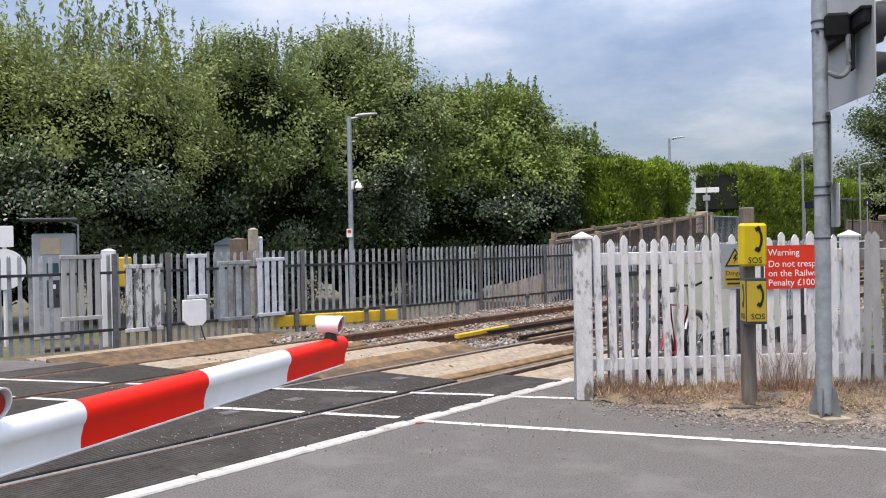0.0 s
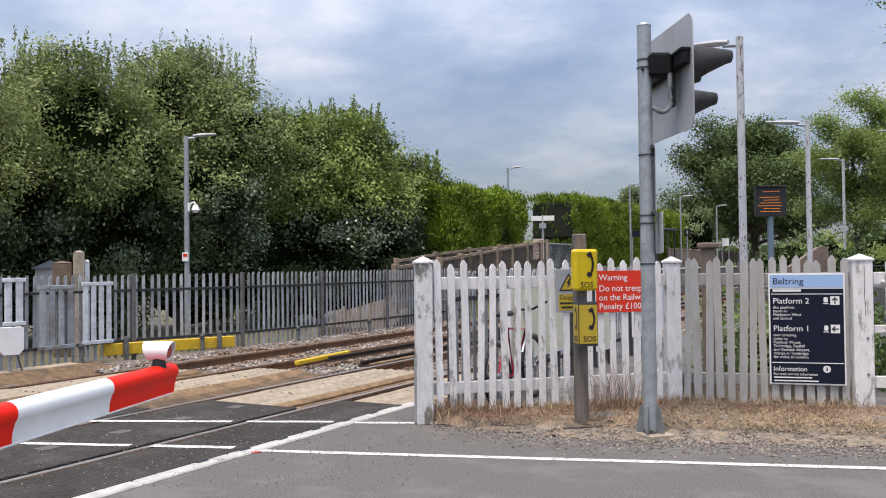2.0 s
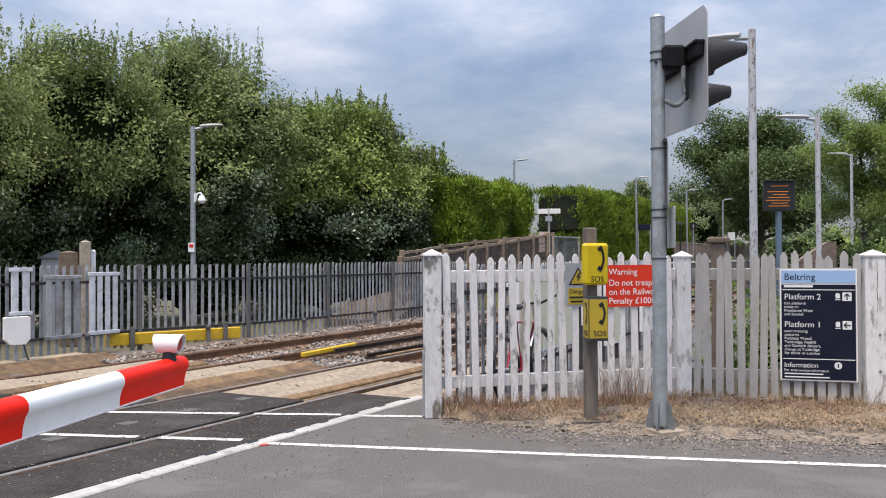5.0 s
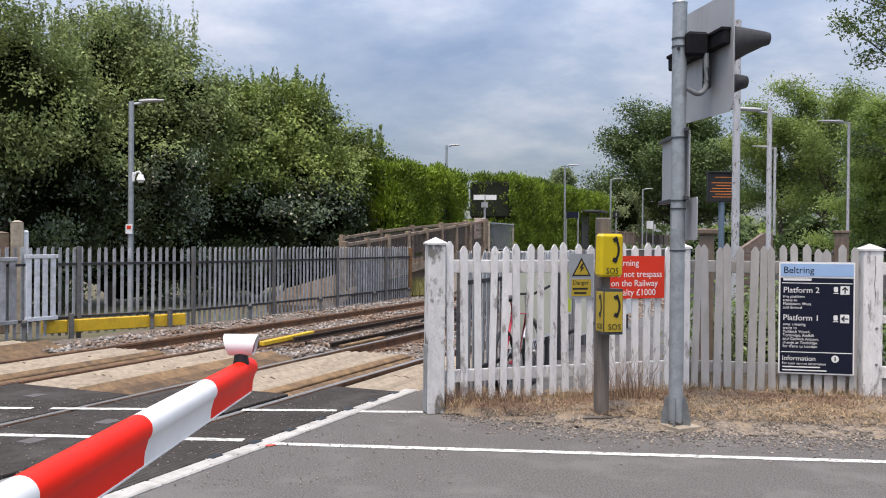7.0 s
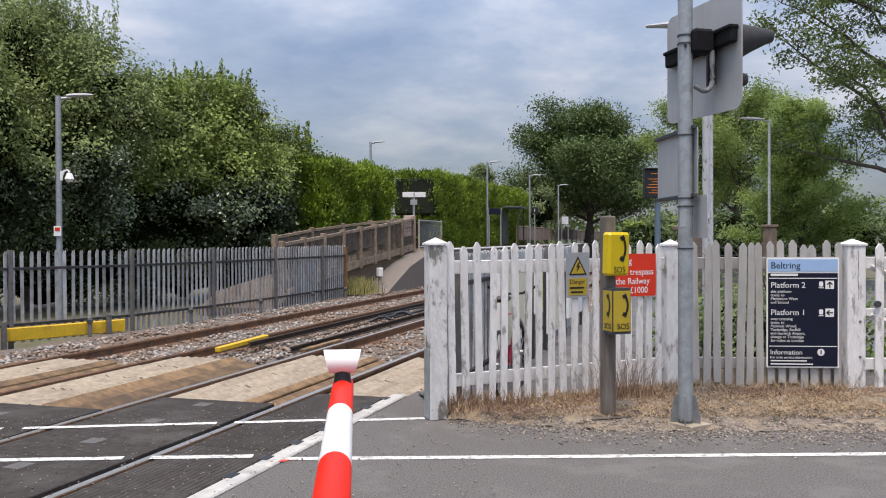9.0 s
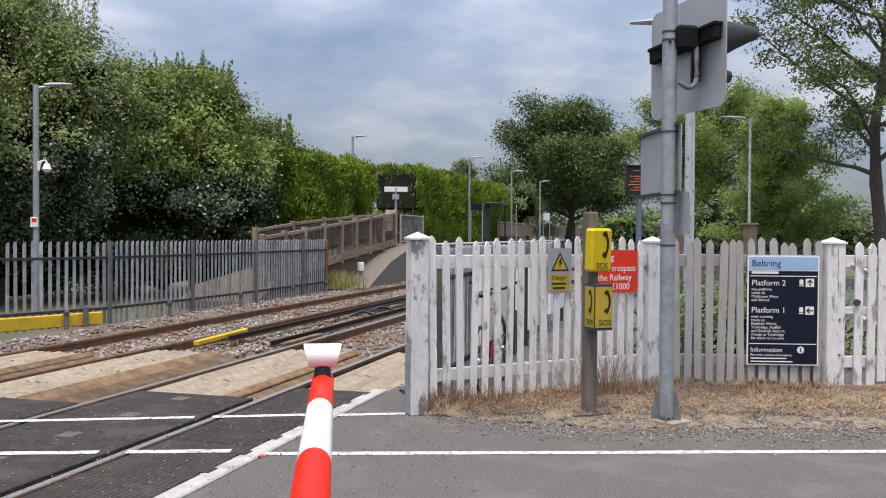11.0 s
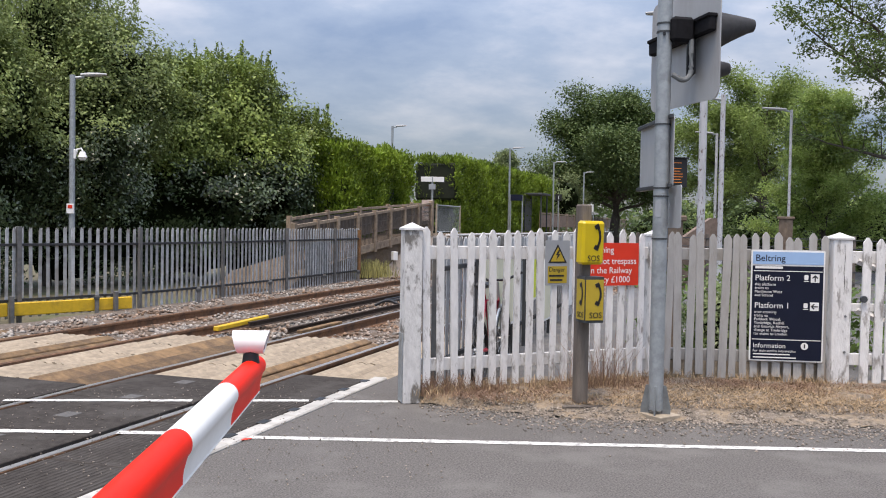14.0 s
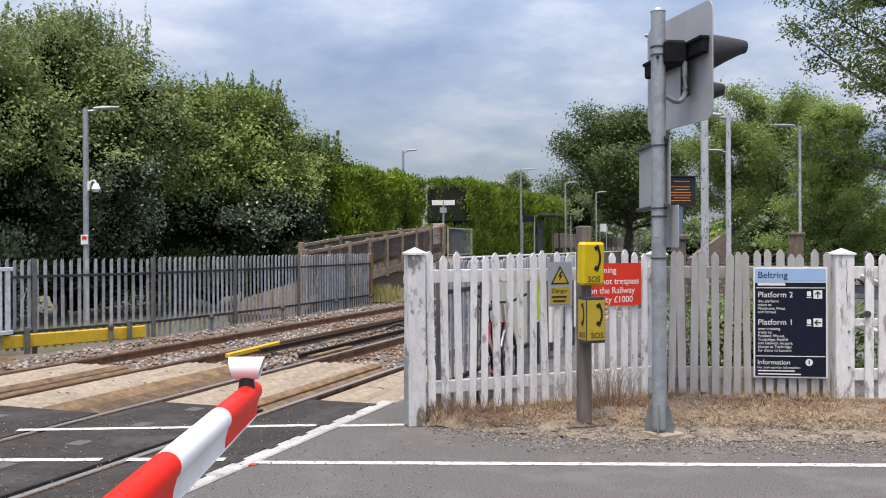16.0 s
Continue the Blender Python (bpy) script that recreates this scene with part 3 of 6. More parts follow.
def tree(name, x, y, z0, trunk_h, r0, blobs, n, size, material, label, seed, extra=None, spread=0.30, shell=0.5, per=190, core=True, lit_top=None, lit_z=3.6):
    if lit_top:
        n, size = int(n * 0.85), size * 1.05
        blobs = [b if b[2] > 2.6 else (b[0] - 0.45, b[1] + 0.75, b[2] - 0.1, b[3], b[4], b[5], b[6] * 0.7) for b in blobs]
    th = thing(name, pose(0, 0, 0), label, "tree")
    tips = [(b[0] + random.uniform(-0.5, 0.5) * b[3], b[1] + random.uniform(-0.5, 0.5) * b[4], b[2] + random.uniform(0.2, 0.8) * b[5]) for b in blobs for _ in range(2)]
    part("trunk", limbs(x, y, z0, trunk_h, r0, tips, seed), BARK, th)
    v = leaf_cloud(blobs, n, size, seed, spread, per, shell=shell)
    if lit_top:  # lighter leaves above, darker sparser ones below: top light put into their colour
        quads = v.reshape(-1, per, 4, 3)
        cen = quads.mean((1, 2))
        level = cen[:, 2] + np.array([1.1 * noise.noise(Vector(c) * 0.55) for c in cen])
        lit_quads = np.concatenate([quads[level > lit_z].reshape(-1, 3), extra])
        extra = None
        keep = (level <= lit_z) & (np.random.default_rng(seed).uniform(0, 1, len(cen)) < 0.72)
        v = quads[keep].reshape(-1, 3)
        part("lit_growth", from_arrays("lit_growth", lit_quads, np.arange(len(lit_quads)).reshape(-1, 4), lit_top), None, th, "yellow-green upper leaves, their colour carrying the light from above")
    # near-black lumps added inside the crown so gaps between leaves look shaded
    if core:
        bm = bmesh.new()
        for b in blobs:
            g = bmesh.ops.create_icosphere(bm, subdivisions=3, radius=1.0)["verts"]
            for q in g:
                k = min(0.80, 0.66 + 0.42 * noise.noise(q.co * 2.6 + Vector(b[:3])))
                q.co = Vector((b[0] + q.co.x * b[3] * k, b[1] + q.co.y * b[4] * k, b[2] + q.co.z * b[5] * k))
        part("inner_growth", bm, INNER, th, "near-black core painted as the shade between the leaves")
    if extra is not None:
        v = np.concatenate([v, extra])
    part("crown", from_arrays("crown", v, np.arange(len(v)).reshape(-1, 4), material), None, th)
    return th


def leaves_at(points, per, spread, size, seed, droop=0.0):
    """Leaf quads in clumps round twig points."""
    r = np.random.default_rng(seed)
    idx = np.repeat(np.arange(len(points)), per)
    m = len(idx)
    p = points[idx] + r.normal(size=(m, 3)) * spread * np.array([1, 1, 0.6]) - np.array([0, 0, droop]) * r.uniform(0, 1, (m, 1))
    nor = (r.normal(size=(len(points), 3)) * 0.35)[idx] + r.normal(size=(m, 3)) * 0.5 + np.array([0, 0, 0.7])
    nor /= np.linalg.norm(nor, axis=1, keepdims=True)
    t = np.cross(nor, r.normal(size=(m, 3)))
    t /= np.linalg.norm(t, axis=1, keepdims=True)
    b = np.cross(nor, t)
    sz = size * r.uniform(0.6, 1.3, (m, 1))
    return np.stack([p - t * sz, p - b * sz * 0.45 + nor * sz * 0.12, p + t * sz, p + b * sz * 0.45 + nor * sz * 0.12], 1).reshape(-1, 3)


def branching_tree(name, x, y, z0, h, r0, n, reach, first, material, label, seed, per, spread, size, rise=0.5, turn=0.0, fall=0.65, forks=3, droop=0.0):
    """A trunk with curving limbs that fork into twigs, and leaves in clumps along the twigs."""
    r = random.Random(seed)
    th = thing(name, Matrix(), label, "tree")
    bm = bmesh.new()
    trunk = [Vector((x, y, z0))]
    for k in range(8):
        trunk.append(trunk[-1] + Vector((r.uniform(-0.03, 0.03) * h / 2, r.uniform(-0.03, 0.03) * h / 2, h * 0.96 / 8)))
    tube(bm, trunk, r0, 10, r0 * 0.12)
    ends = []
    for i in range(n):
        f = first + (0.97 - first) * i / n
        q = f * 8
        st = trunk[int(q)].lerp(trunk[min(8, int(q) + 1)], q - int(q))
        az = turn + i * 2.4 + r.uniform(-0.35, 0.35)
        ln = reach * (1 - fall * ((f - first) / (1 - first)) ** 1.3) * r.uniform(0.8, 1.15)
        d = Vector((math.cos(az), math.sin(az), rise + r.uniform(-0.2, 0.25))).normalized()
        pts = [st]
        for k in range(6):
            d = (d + Vector((r.uniform(-0.25, 0.25), r.uniform(-0.25, 0.25), r.uniform(-0.14, 0.16)))).normalized()
            pts.append(pts[-1] + d * ln / 6)
        rl = r0 * 0.40 * (1 - 0.55 * f)
        tube(bm, pts, rl, 6, rl * 0.15)
        for k in range(2, 7):
            for _ in range(forks):
                e = (d * 0.5 + Vector((r.uniform(-1, 1), r.uniform(-1, 1), r.uniform(-0.35, 0.8)))).normalized() * ln * r.uniform(0.14, 0.34)
                mid = pts[k] + e * 0.5 + Vector((0, 0, 0.06 * ln * r.uniform(0, 1)))
                tip = pts[k] + e
                tube(bm, [pts[k], mid, tip], rl * 0.22, 4, rl * 0.06)
                ends += [mid, tip.lerp(mid, 0.4), tip]
    part("trunk", bm, BARK, th)
    v = leaves_at(np.array(ends), per, spread, size, seed + 70, droop)
    part("crown", from_arrays("crown", v, np.arange(len(v)).reshape(-1, 4), material), None, th)
    return th


# almost black: the crown's inner shade put into a colour
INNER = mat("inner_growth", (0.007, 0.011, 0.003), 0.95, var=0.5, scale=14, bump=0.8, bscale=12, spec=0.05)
# crown tops take light leaves and low parts dark ones, painting the shading
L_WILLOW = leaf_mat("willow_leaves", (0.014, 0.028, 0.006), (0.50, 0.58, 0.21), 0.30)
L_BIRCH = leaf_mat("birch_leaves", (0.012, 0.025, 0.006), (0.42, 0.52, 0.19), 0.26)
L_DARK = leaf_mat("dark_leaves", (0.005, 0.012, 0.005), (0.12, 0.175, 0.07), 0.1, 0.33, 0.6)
L_TOPLIT = leaf_mat("top_lit_leaves", (0.016, 0.032, 0.008), (0.40, 0.51, 0.14), 0.24)
L_LOWSHADE = leaf_mat("low_shade_leaves", (0.006, 0.014, 0.005), (0.135, 0.19, 0.08), 0.1, 0.33, 0.6)
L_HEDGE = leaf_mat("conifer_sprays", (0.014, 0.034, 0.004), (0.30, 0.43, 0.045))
L_OAK = leaf_mat("far_tree_leaves", (0.030, 0.055, 0.020), (0.19, 0.26, 0.09), 0.2)
L_ASH = leaf_mat("ash_leaves", (0.045, 0.08, 0.018), (0.43, 0.55, 0.17), 0.42)
L_ASHDARK = leaf_mat("tall_ash_leaves", (0.030, 0.055, 0.014), (0.25, 0.34, 0.10), 0.35)
L_PALE = leaf_mat("pale_bush_leaves", (0.10, 0.14, 0.06), (0.34, 0.40, 0.20), 0.3)
L_LIGHT = leaf_mat("light_willow_leaves", (0.10, 0.17, 0.035), (0.56, 0.68, 0.22), 0.5)

tree("willow_tree", -11.8, 11.6, -0.3, 1.6, 0.16, [(-11.7, 11.6, 3.5, 2.9, 2.3, 3.0, 3), (-14.20, 10.90, 3.7, 2.6, 2.3, 3.3, 2.4), (-10.1, 13.5, 1.5, 2.3, 1.6, 1.9, 1.6), (-13.28, 11.3, 1.4, 2.1, 1.4, 1.75, 1.0), (-10.4, 12.6, 4.2, 1.5, 1.3, 1.8, 1.1)], 150000, 0.045, L_LOWSHADE,
     "tall grey-green willow with wispy upright shoots behind the steel fence", 1, shoots((-12.0, 11.5, 5.5), 230, (3.1, 1.84, 1.5), 2.1, 0.075, 11), shell=0.68, spread=0.26, lit_top=L_WILLOW)
tree("willow_tree", -17.5, 10.2, -0.3, 1.8, 0.18, [(-17.54, 10.21, 3.6, 3.1, 2.53, 3.7, 3), (-16.62, 9.52, 1.5, 2.8, 1.84, 1.85, 2)], 80000, 0.046, L_LOWSHADE,
     "grey-green willow with long shoots beside the road", 2, shoots((-17.31, 9.98, 5.92), 120, (2.76, 1.84, 1.38), 2.07, 0.075, 12), shell=0.68, lit_top=L_WILLOW)
tree("birch_tree", -8.9, 15.0, -0.3, 2.0, 0.13, [(-9.1, 15.04, 4.9, 1.75, 1.6, 2.6, 2), (-8.6, 15.5, 2.0, 2.4, 1.6, 2.4, 2.0), (-10.4, 14.12, 3.2, 1.7, 1.4, 2.7, 1.3), (-7.9, 15.6, 4.3, 1.4, 1.3, 2.2, 1.2)], 108000, 0.053, L_LOWSHADE,
     "dense green tree behind the steel fence", 3, shoots((-9.0, 15.04, 6.2), 130, (1.8, 1.3, 1.6), 1.3, 0.06, 13), shell=0.68, spread=0.25, lit_top=L_BIRCH)
tree("birch_tree", -7.1, 18.5, -0.3, 2.2, 0.15, [(-7.07, 18.49, 5.95, 1.85, 1.75, 2.4, 2.2), (-6.8, 18.14, 3.6, 2.6, 2.0, 2.5, 2.6), (-6.0, 18.4, 1.5, 2.7, 1.6, 2.2, 1.6), (-5.5, 18.7, 5.1, 1.7, 1.5, 2.2, 1.6)], 135000, 0.050, L_LOWSHADE,
     "tall rounded birch with drooping pale leaves behind the lamp post", 4, shoots((-6.7, 18.49, 7.0), 190, (2.1, 1.6, 1.7), 1.4, 0.055, 14), shell=0.68, spread=0.25, lit_top=L_BIRCH)
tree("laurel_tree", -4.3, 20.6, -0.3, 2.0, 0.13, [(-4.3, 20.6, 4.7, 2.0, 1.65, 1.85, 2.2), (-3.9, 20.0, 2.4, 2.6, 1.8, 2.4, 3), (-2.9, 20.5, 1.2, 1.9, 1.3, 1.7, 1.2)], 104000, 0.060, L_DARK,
     "dense bushy tree with upright leafy tips", 5, shoots((-4.2, 20.5, 5.7), 90, (1.7, 1.2, 0.9), 1.0, 0.07, 15), shell=0.70, spread=0.25, lit_top=L_TOPLIT)
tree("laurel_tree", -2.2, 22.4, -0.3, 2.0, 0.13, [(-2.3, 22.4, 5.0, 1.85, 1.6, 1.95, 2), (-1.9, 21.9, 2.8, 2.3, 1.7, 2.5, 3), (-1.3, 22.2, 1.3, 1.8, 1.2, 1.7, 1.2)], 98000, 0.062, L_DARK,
     "dense green tree with upright leafy tips", 6, shoots((-2.2, 22.3, 6.0), 90, (1.6, 1.2, 0.9), 1.4, 0.075, 16), shell=0.70, spread=0.25, lit_top=L_TOPLIT)
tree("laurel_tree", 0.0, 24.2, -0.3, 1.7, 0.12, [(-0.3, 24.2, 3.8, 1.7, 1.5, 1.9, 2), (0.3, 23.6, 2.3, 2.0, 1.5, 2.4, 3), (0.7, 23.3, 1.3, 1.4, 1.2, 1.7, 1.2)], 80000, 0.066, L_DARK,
     "dark glossy-leaved bush beside the platform ramp", 26, shoots((-0.1, 24.0, 5.0), 50, (1.6, 1.1, 0.8), 0.8, 0.075, 17), shell=0.70, spread=0.25, lit_top=L_TOPLIT)


def hedge(a, b, width, z0, z1, n, seed, label, wob=0.25, bare=1.0):
    """A clipped conifer hedge: sprays over a box's faces, uneven, round a near-black box for shade."""
    r = np.random.default_rng(seed)
    a, b = np.array(a), np.array(b)
    ln = np.linalg.norm(b - a)
    d = (b - a) / ln
    s = np.array([-d[1], d[0]])
    k = n // 12
    face = r.choice(4, k, p=np.array([ln * (z1 - z0), ln * width * 0.8, width * (z1 - z0) * bare, width * (z1 - z0)]) / (ln * (z1 - z0) + ln * width * 0.8 + (1 + bare) * width * (z1 - z0)))
    u, w, h = r.uniform(0, ln, k), r.uniform(-0.5, 0.5, k) * width, r.uniform(z0, z1, k)
    out = np.zeros((k, 3))
    w = np.where(face == 0, -0.5 * width, w)
    h = np.where(face == 1, z1, h)
    u = np.where(face == 2, 0, np.where(face == 3, ln, u))
    lump = np.array([noise.noise((uu * 0.9, ww * 2, hh * 0.9)) for uu, ww, hh in zip(u, w, h)]) * wob
    nor = np.where((face == 0)[:, None], np.array([-s[0], -s[1], 0.3]), np.where((face == 1)[:, None], np.array([0, 0, 1.0]), np.where((face == 2)[:, None], np.array([-d[0], -d[1], 0.3]), np.array([d[0], d[1], 0.3]))))
    base = np.stack([a[0] + d[0] * u + s[0] * w, a[1] + d[1] * u + s[1] * w, h], -1) + nor * lump[:, None]
    p = np.repeat(base, 12, 0) + r.normal(size=(k * 12, 3)) * 0.09
    nn = np.repeat(nor, 12, 0) * 0.5 + r.normal(size=(k * 12, 3)) * 0.45
    t = np.array([0, 0, 0.55]) + nn * 0.8
    t /= np.linalg.norm(t, axis=1, keepdims=True)
    bb = np.cross(t, r.normal(size=(len(p), 3)))
    bb /= np.linalg.norm(bb, axis=1, keepdims=True)
    sz = r.uniform(0.04, 0.10, (len(p), 1))
    v = np.stack([p - t * sz, p - bb * sz * 0.34, p + t * sz, p + bb * sz * 0.34], 1).reshape(-1, 3)
    th = thing("conifer_hedge", Matrix(), label, "hedge")
    part("sprays", from_arrays("sprays", v, np.arange(len(v)).reshape(-1, 4), L_HEDGE), None, th)
    # near-black box stands for the shade behind the sprays
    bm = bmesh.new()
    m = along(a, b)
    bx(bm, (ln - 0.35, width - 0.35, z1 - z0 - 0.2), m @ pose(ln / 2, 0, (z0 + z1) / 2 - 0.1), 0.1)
    part("inner_growth", bm, mat("hedge_shade", (0.007, 0.011, 0.003), 0.9, var=0.4, scale=12), th)
    return th


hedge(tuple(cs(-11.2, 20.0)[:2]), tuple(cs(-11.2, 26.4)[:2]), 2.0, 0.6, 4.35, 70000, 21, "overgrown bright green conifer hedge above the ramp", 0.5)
# few sprays on the end, where the near-black box paints its shade
hedge(tuple(cs(-10.8, 31.3)[:2]), tuple(cs(-10.8, 53.5)[:2]), 2.4, 2.78, 4.72, 70000, 22, "clipped bright green conifer hedge with sprays left off its dark end", 0.3, 0.06)
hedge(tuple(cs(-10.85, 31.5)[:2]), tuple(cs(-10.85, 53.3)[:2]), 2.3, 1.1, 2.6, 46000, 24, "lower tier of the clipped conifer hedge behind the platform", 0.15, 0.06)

branching_tree("oak_tree", 28.6, 61.5, -0.3, 11.2, 0.5, 32, 6.3, 0.30, L_OAK, "large dark broadleaf tree beyond the platform", 7, 88, 0.74, 0.135, 0.4, fall=0.5, forks=3)
branching_tree("ash_tree", 18.9, 14.9, -0.3, 15.0, 0.25, 27, 4.6, 0.27, L_ASHDARK, "tall open ash tree with bare dark limbs showing", 8, 44, 0.22, 0.068, 0.5, 2.45, 0.4, 3, 0.15)
branching_tree("ash_tree", 24.4, 33.1, -0.3, 9.8, 0.26, 15, 4.0, 0.30, L_ASH, "leafy ash tree with gaps behind the lamp posts", 10, 66, 0.38, 0.076, 0.6, 0.6, 0.5, 3, 0.1)
branching_tree("ash_tree", 22.8, 34.3, -0.3, 8.4, 0.22, 12, 3.2, 0.30, L_ASH, "smaller ash tree with a dark trunk behind the lamp posts", 12, 66, 0.38, 0.076, 0.6, 1.7, 0.5, 3, 0.1)
branching_tree("willow_bush", 19.2, 20.5, -0.3, 6.9, 0.12, 36, 2.7, 0.10, L_LIGHT, "light green feathery willow beyond the yard", 9, 44, 0.21, 0.062, 0.9, 0.3, 0.75, 3)
tree("yard_bush", 4.30, 1.70, 0.0, 0.3, 0.04, [(4.30, 1.70, 0.5, 0.6, 0.4, 0.5, 2), (4.90, 1.60, 0.5, 0.5, 0.4, 0.5, 1)], 9000, 0.03, L_PALE, "pale green leafy bush behind the greyed fence", 23, spread=0.12, per=40)
tree("far_bush", 21.8, 57.2, -0.3, 2.0, 0.15, [(22.2, 56.9, 3.6, 1.7, 1.4, 2.0, 2), (20.6, 57.6, 3.9, 1.3, 1.2, 1.6, 1)], 8000, 0.10, L_PALE, "pale green bushes at the platform's end", 17)
branching_tree("silver_birch", 15.0, 48.6, -0.3, 6.9, 0.10, 22, 1.7, 0.35, L_PALE, "slim pale half-grown tree behind the clipped hedge", 27, 26, 0.22, 0.10, 1.1, 0.4, 0.7, 2)
tree("far_bush", 36.0, 52.0, -0.3, 1.0, 0.12, [(35, 52, 1.8, 3.4, 2.6, 2.2, 2), (40, 49, 2.2, 4.0, 2.6, 2.6, 2), (31, 54, 1.6, 2.9, 2.4, 2.1, 1)], 11000, 0.18, L_LIGHT, "pale green scrub beyond the yard", 18)
tree("far_bush", 20.5, 24.0, -0.3, 0.8, 0.1, [(19.2, 25.2, 1.4, 1.9, 1.4, 1.5, 2), (22.8, 22.8, 1.5, 2.1, 1.4, 1.6, 2), (15.9, 27, 1.2, 1.8, 1.4, 1.4, 1)], 12000, 0.10, L_OAK, "dark green scrub along the yard's far side", 20)
v = np.concatenate([leaf_cloud([(x, 120 + 20 * math.sin(x), 2.0, 9, 5, 4.5 + 2 * math.sin(x * 1.7), 1) for x in range(-60, 141, 9)], 24000, 0.5, 31, 0.9, 30),
                    leaf_cloud([(-60 + 3 * i, 40 + 2 * i, 2.5, 7, 5, 5, 1) for i in range(14)], 9000, 0.4, 32, 0.9, 30)])
tagged(part("far_woods", from_arrays("far_woods", v, np.arange(len(v)).reshape(-1, 4), L_OAK), None), "low line of distant woods on the horizon", "woods", kind="stuff")


# ---- crossing barrier ----
def barrier():
    a, az, ln, r = Vector((-1.394, -4.067, 0)), -0.150, 5.1, 0.0435
    m = Matrix.Translation(a) @ pose(0, 0, 0, 0, 0, math.degrees(az) - 90)
    slope = pose(0, 0, 1.0254, 0, -0.74, 0)
    th = thing("crossing_barrier", m, "lowered level crossing barrier boom with red and white bands", "barrier")
    # section: a round tube above a fin whose hollow sides meet in a narrow lower lip
    arc = [(r * math.cos(q), r * math.sin(q)) for q in [radians(-44 + 268 * i / 20) for i in range(21)]]
    web = [(0.019, -0.105), (0.019, -0.100), (0.0195, -0.084), (0.0215, -0.066), (0.0265, -0.048)]
    prof = web + arc + [(-p, q) for p, q in web[::-1]]
    x, k = 0.0, 0
    base = Matrix(((0, 0, 1, 0), (1, 0, 0, 0), (0, 1, 0, 0), (0, 0, 0, 1)))
    for w in (0.677, 0.706, 0.697, 0.70, 0.70, 0.70, ln - 4.18):
        bm = bmesh.new()
        prism(bm, prof, w, slope @ pose(x, 0, 0) @ base)
        part("red_band" if k % 2 == 0 else "white_band", bm, RED if k % 2 == 0 else BARWHITE, th)
        x, k = x + w, k + 1
    bm = bmesh.new()
    bx(bm, (ln - 0.02, 0.041, 0.010), slope @ pose(ln / 2, 0, -0.108), 0.003)
    part("lower_edge_strip", bm, BARWHITE, th, "white plastic strip along the lower edge")
    for x, up in ((0.13, 0.060), (2.45, 0.040)):
        bm = bmesh.new()
        cyl(bm, 0.036, 0.026, 0.07, slope @ pose(x, 0, 0.03), 12)
        st = part("lamp_stem", bm, BLACK, th, "black rubber lamp mount")
        bm = bmesh.new()  # hood: a short tube across the boom, its visors longer above than below
        k = 20
        rings = []
        for side, rr, inset in ((-1, 0.039, 0.03), (-1, 0.042, 0.0), (-1, 0.047, 0.0), (1, 0.047, 0.0), (1, 0.042, 0.0), (1, 0.039, 0.03)):
            ring = []
            for i in range(k):
                a = 2 * math.pi * i / k
                ye = 0.050 + 0.024 * (math.sin(a) + 1) / 2
                ring.append(bm.verts.new((rr * math.cos(a), side * (0.04 if inset else ye), 0.055 + rr * math.sin(a))))
            rings.append(ring)
        for p, q in zip(rings, rings[1:]):
            for i in range(k):
                bm.faces.new((p[i], p[(i + 1) % k], q[(i + 1) % k], q[i]))
        lamp = part("lamp_housing", bm, SIGNWHITE, st, "white lamp housing", slope @ pose(x, 0, up))
        for side in (-1, 1):
            bm = bmesh.new()
            cyl(bm, 0.040, 0.033, 0.012, pose(0, side * 0.04, 0.055, -90 * side, 0, 0), 20)
            part("lens", bm, REDLENS, st, "dark red lens", slope @ pose(x, 0, up))
    bm = bmesh.new()
    prism(bm, [(p[0] * 0.96, p[1] * 0.96) for p in prof], 0.012, slope @ pose(-0.0125, 0, 0) @ base)
    part("end_cap", bm, RED, th)
    bm = bmesh.new()
    bx(bm, (0.45, 0.5, 1.25), pose(ln + 0.2, 0.0, 0.625), 0.03)
    part("machine_cabinet", bm, GREYBOX, th, "grey barrier machine cabinet")
    return th


barrier()


# ---- white picket fence ----
P0, P1, P2, P3 = (0.0, 0.0), (2.66, 0.56), (4.385, -0.05), (5.82, -0.36)


def fence_post(p, h, w, label, rot, z=0.0):
    th = thing("fence_post", pose(p[0], p[1], z, 0, 0, rot), label, "fence post", "white posts of the picket fence")
    bm = bmesh.new()
    bx(bm, (w, w, h - 0.07), pose(0, 0, (h - 0.07) / 2), 0.008)
    part("shaft", bm, POSTWHITE if p == P0 else WHITE, th)
    bm = bmesh.new()
    q = w / 2 + 0.012
    lo = [bm.verts.new((x * q, y * q, h - 0.07)) for x, y in ((-1, -1), (1, -1), (1, 1), (-1, 1))]
    hi = [bm.verts.new((x * q, y * q, h - 0.052)) for x, y in ((-1, -1), (1, -1), (1, 1), (-1, 1))]
    top = bm.verts.new((0, 0, h))
    bm.faces.new(lo[::-1])
    for i in range(4):
        bm.faces.new((lo[i], lo[(i + 1) % 4], hi[(i + 1) % 4], hi[i]))
        bm.faces.new((hi[i], hi[(i + 1) % 4], top))
    part("pointed_cap", bm, WHITE, th)
    return th


def picket_mesh(w, h, t, material):
    bm = bmesh.new()
    prism(bm, [(-w / 2, 0), (w / 2, 0), (w / 2, h - w * 0.62), (w * 0.10, h), (-w * 0.10, h), (-w / 2, h - w * 0.62)], t, pose(0, 0, 0, 90, 0, 0))
    return mesh_of(bm, "picket", material)


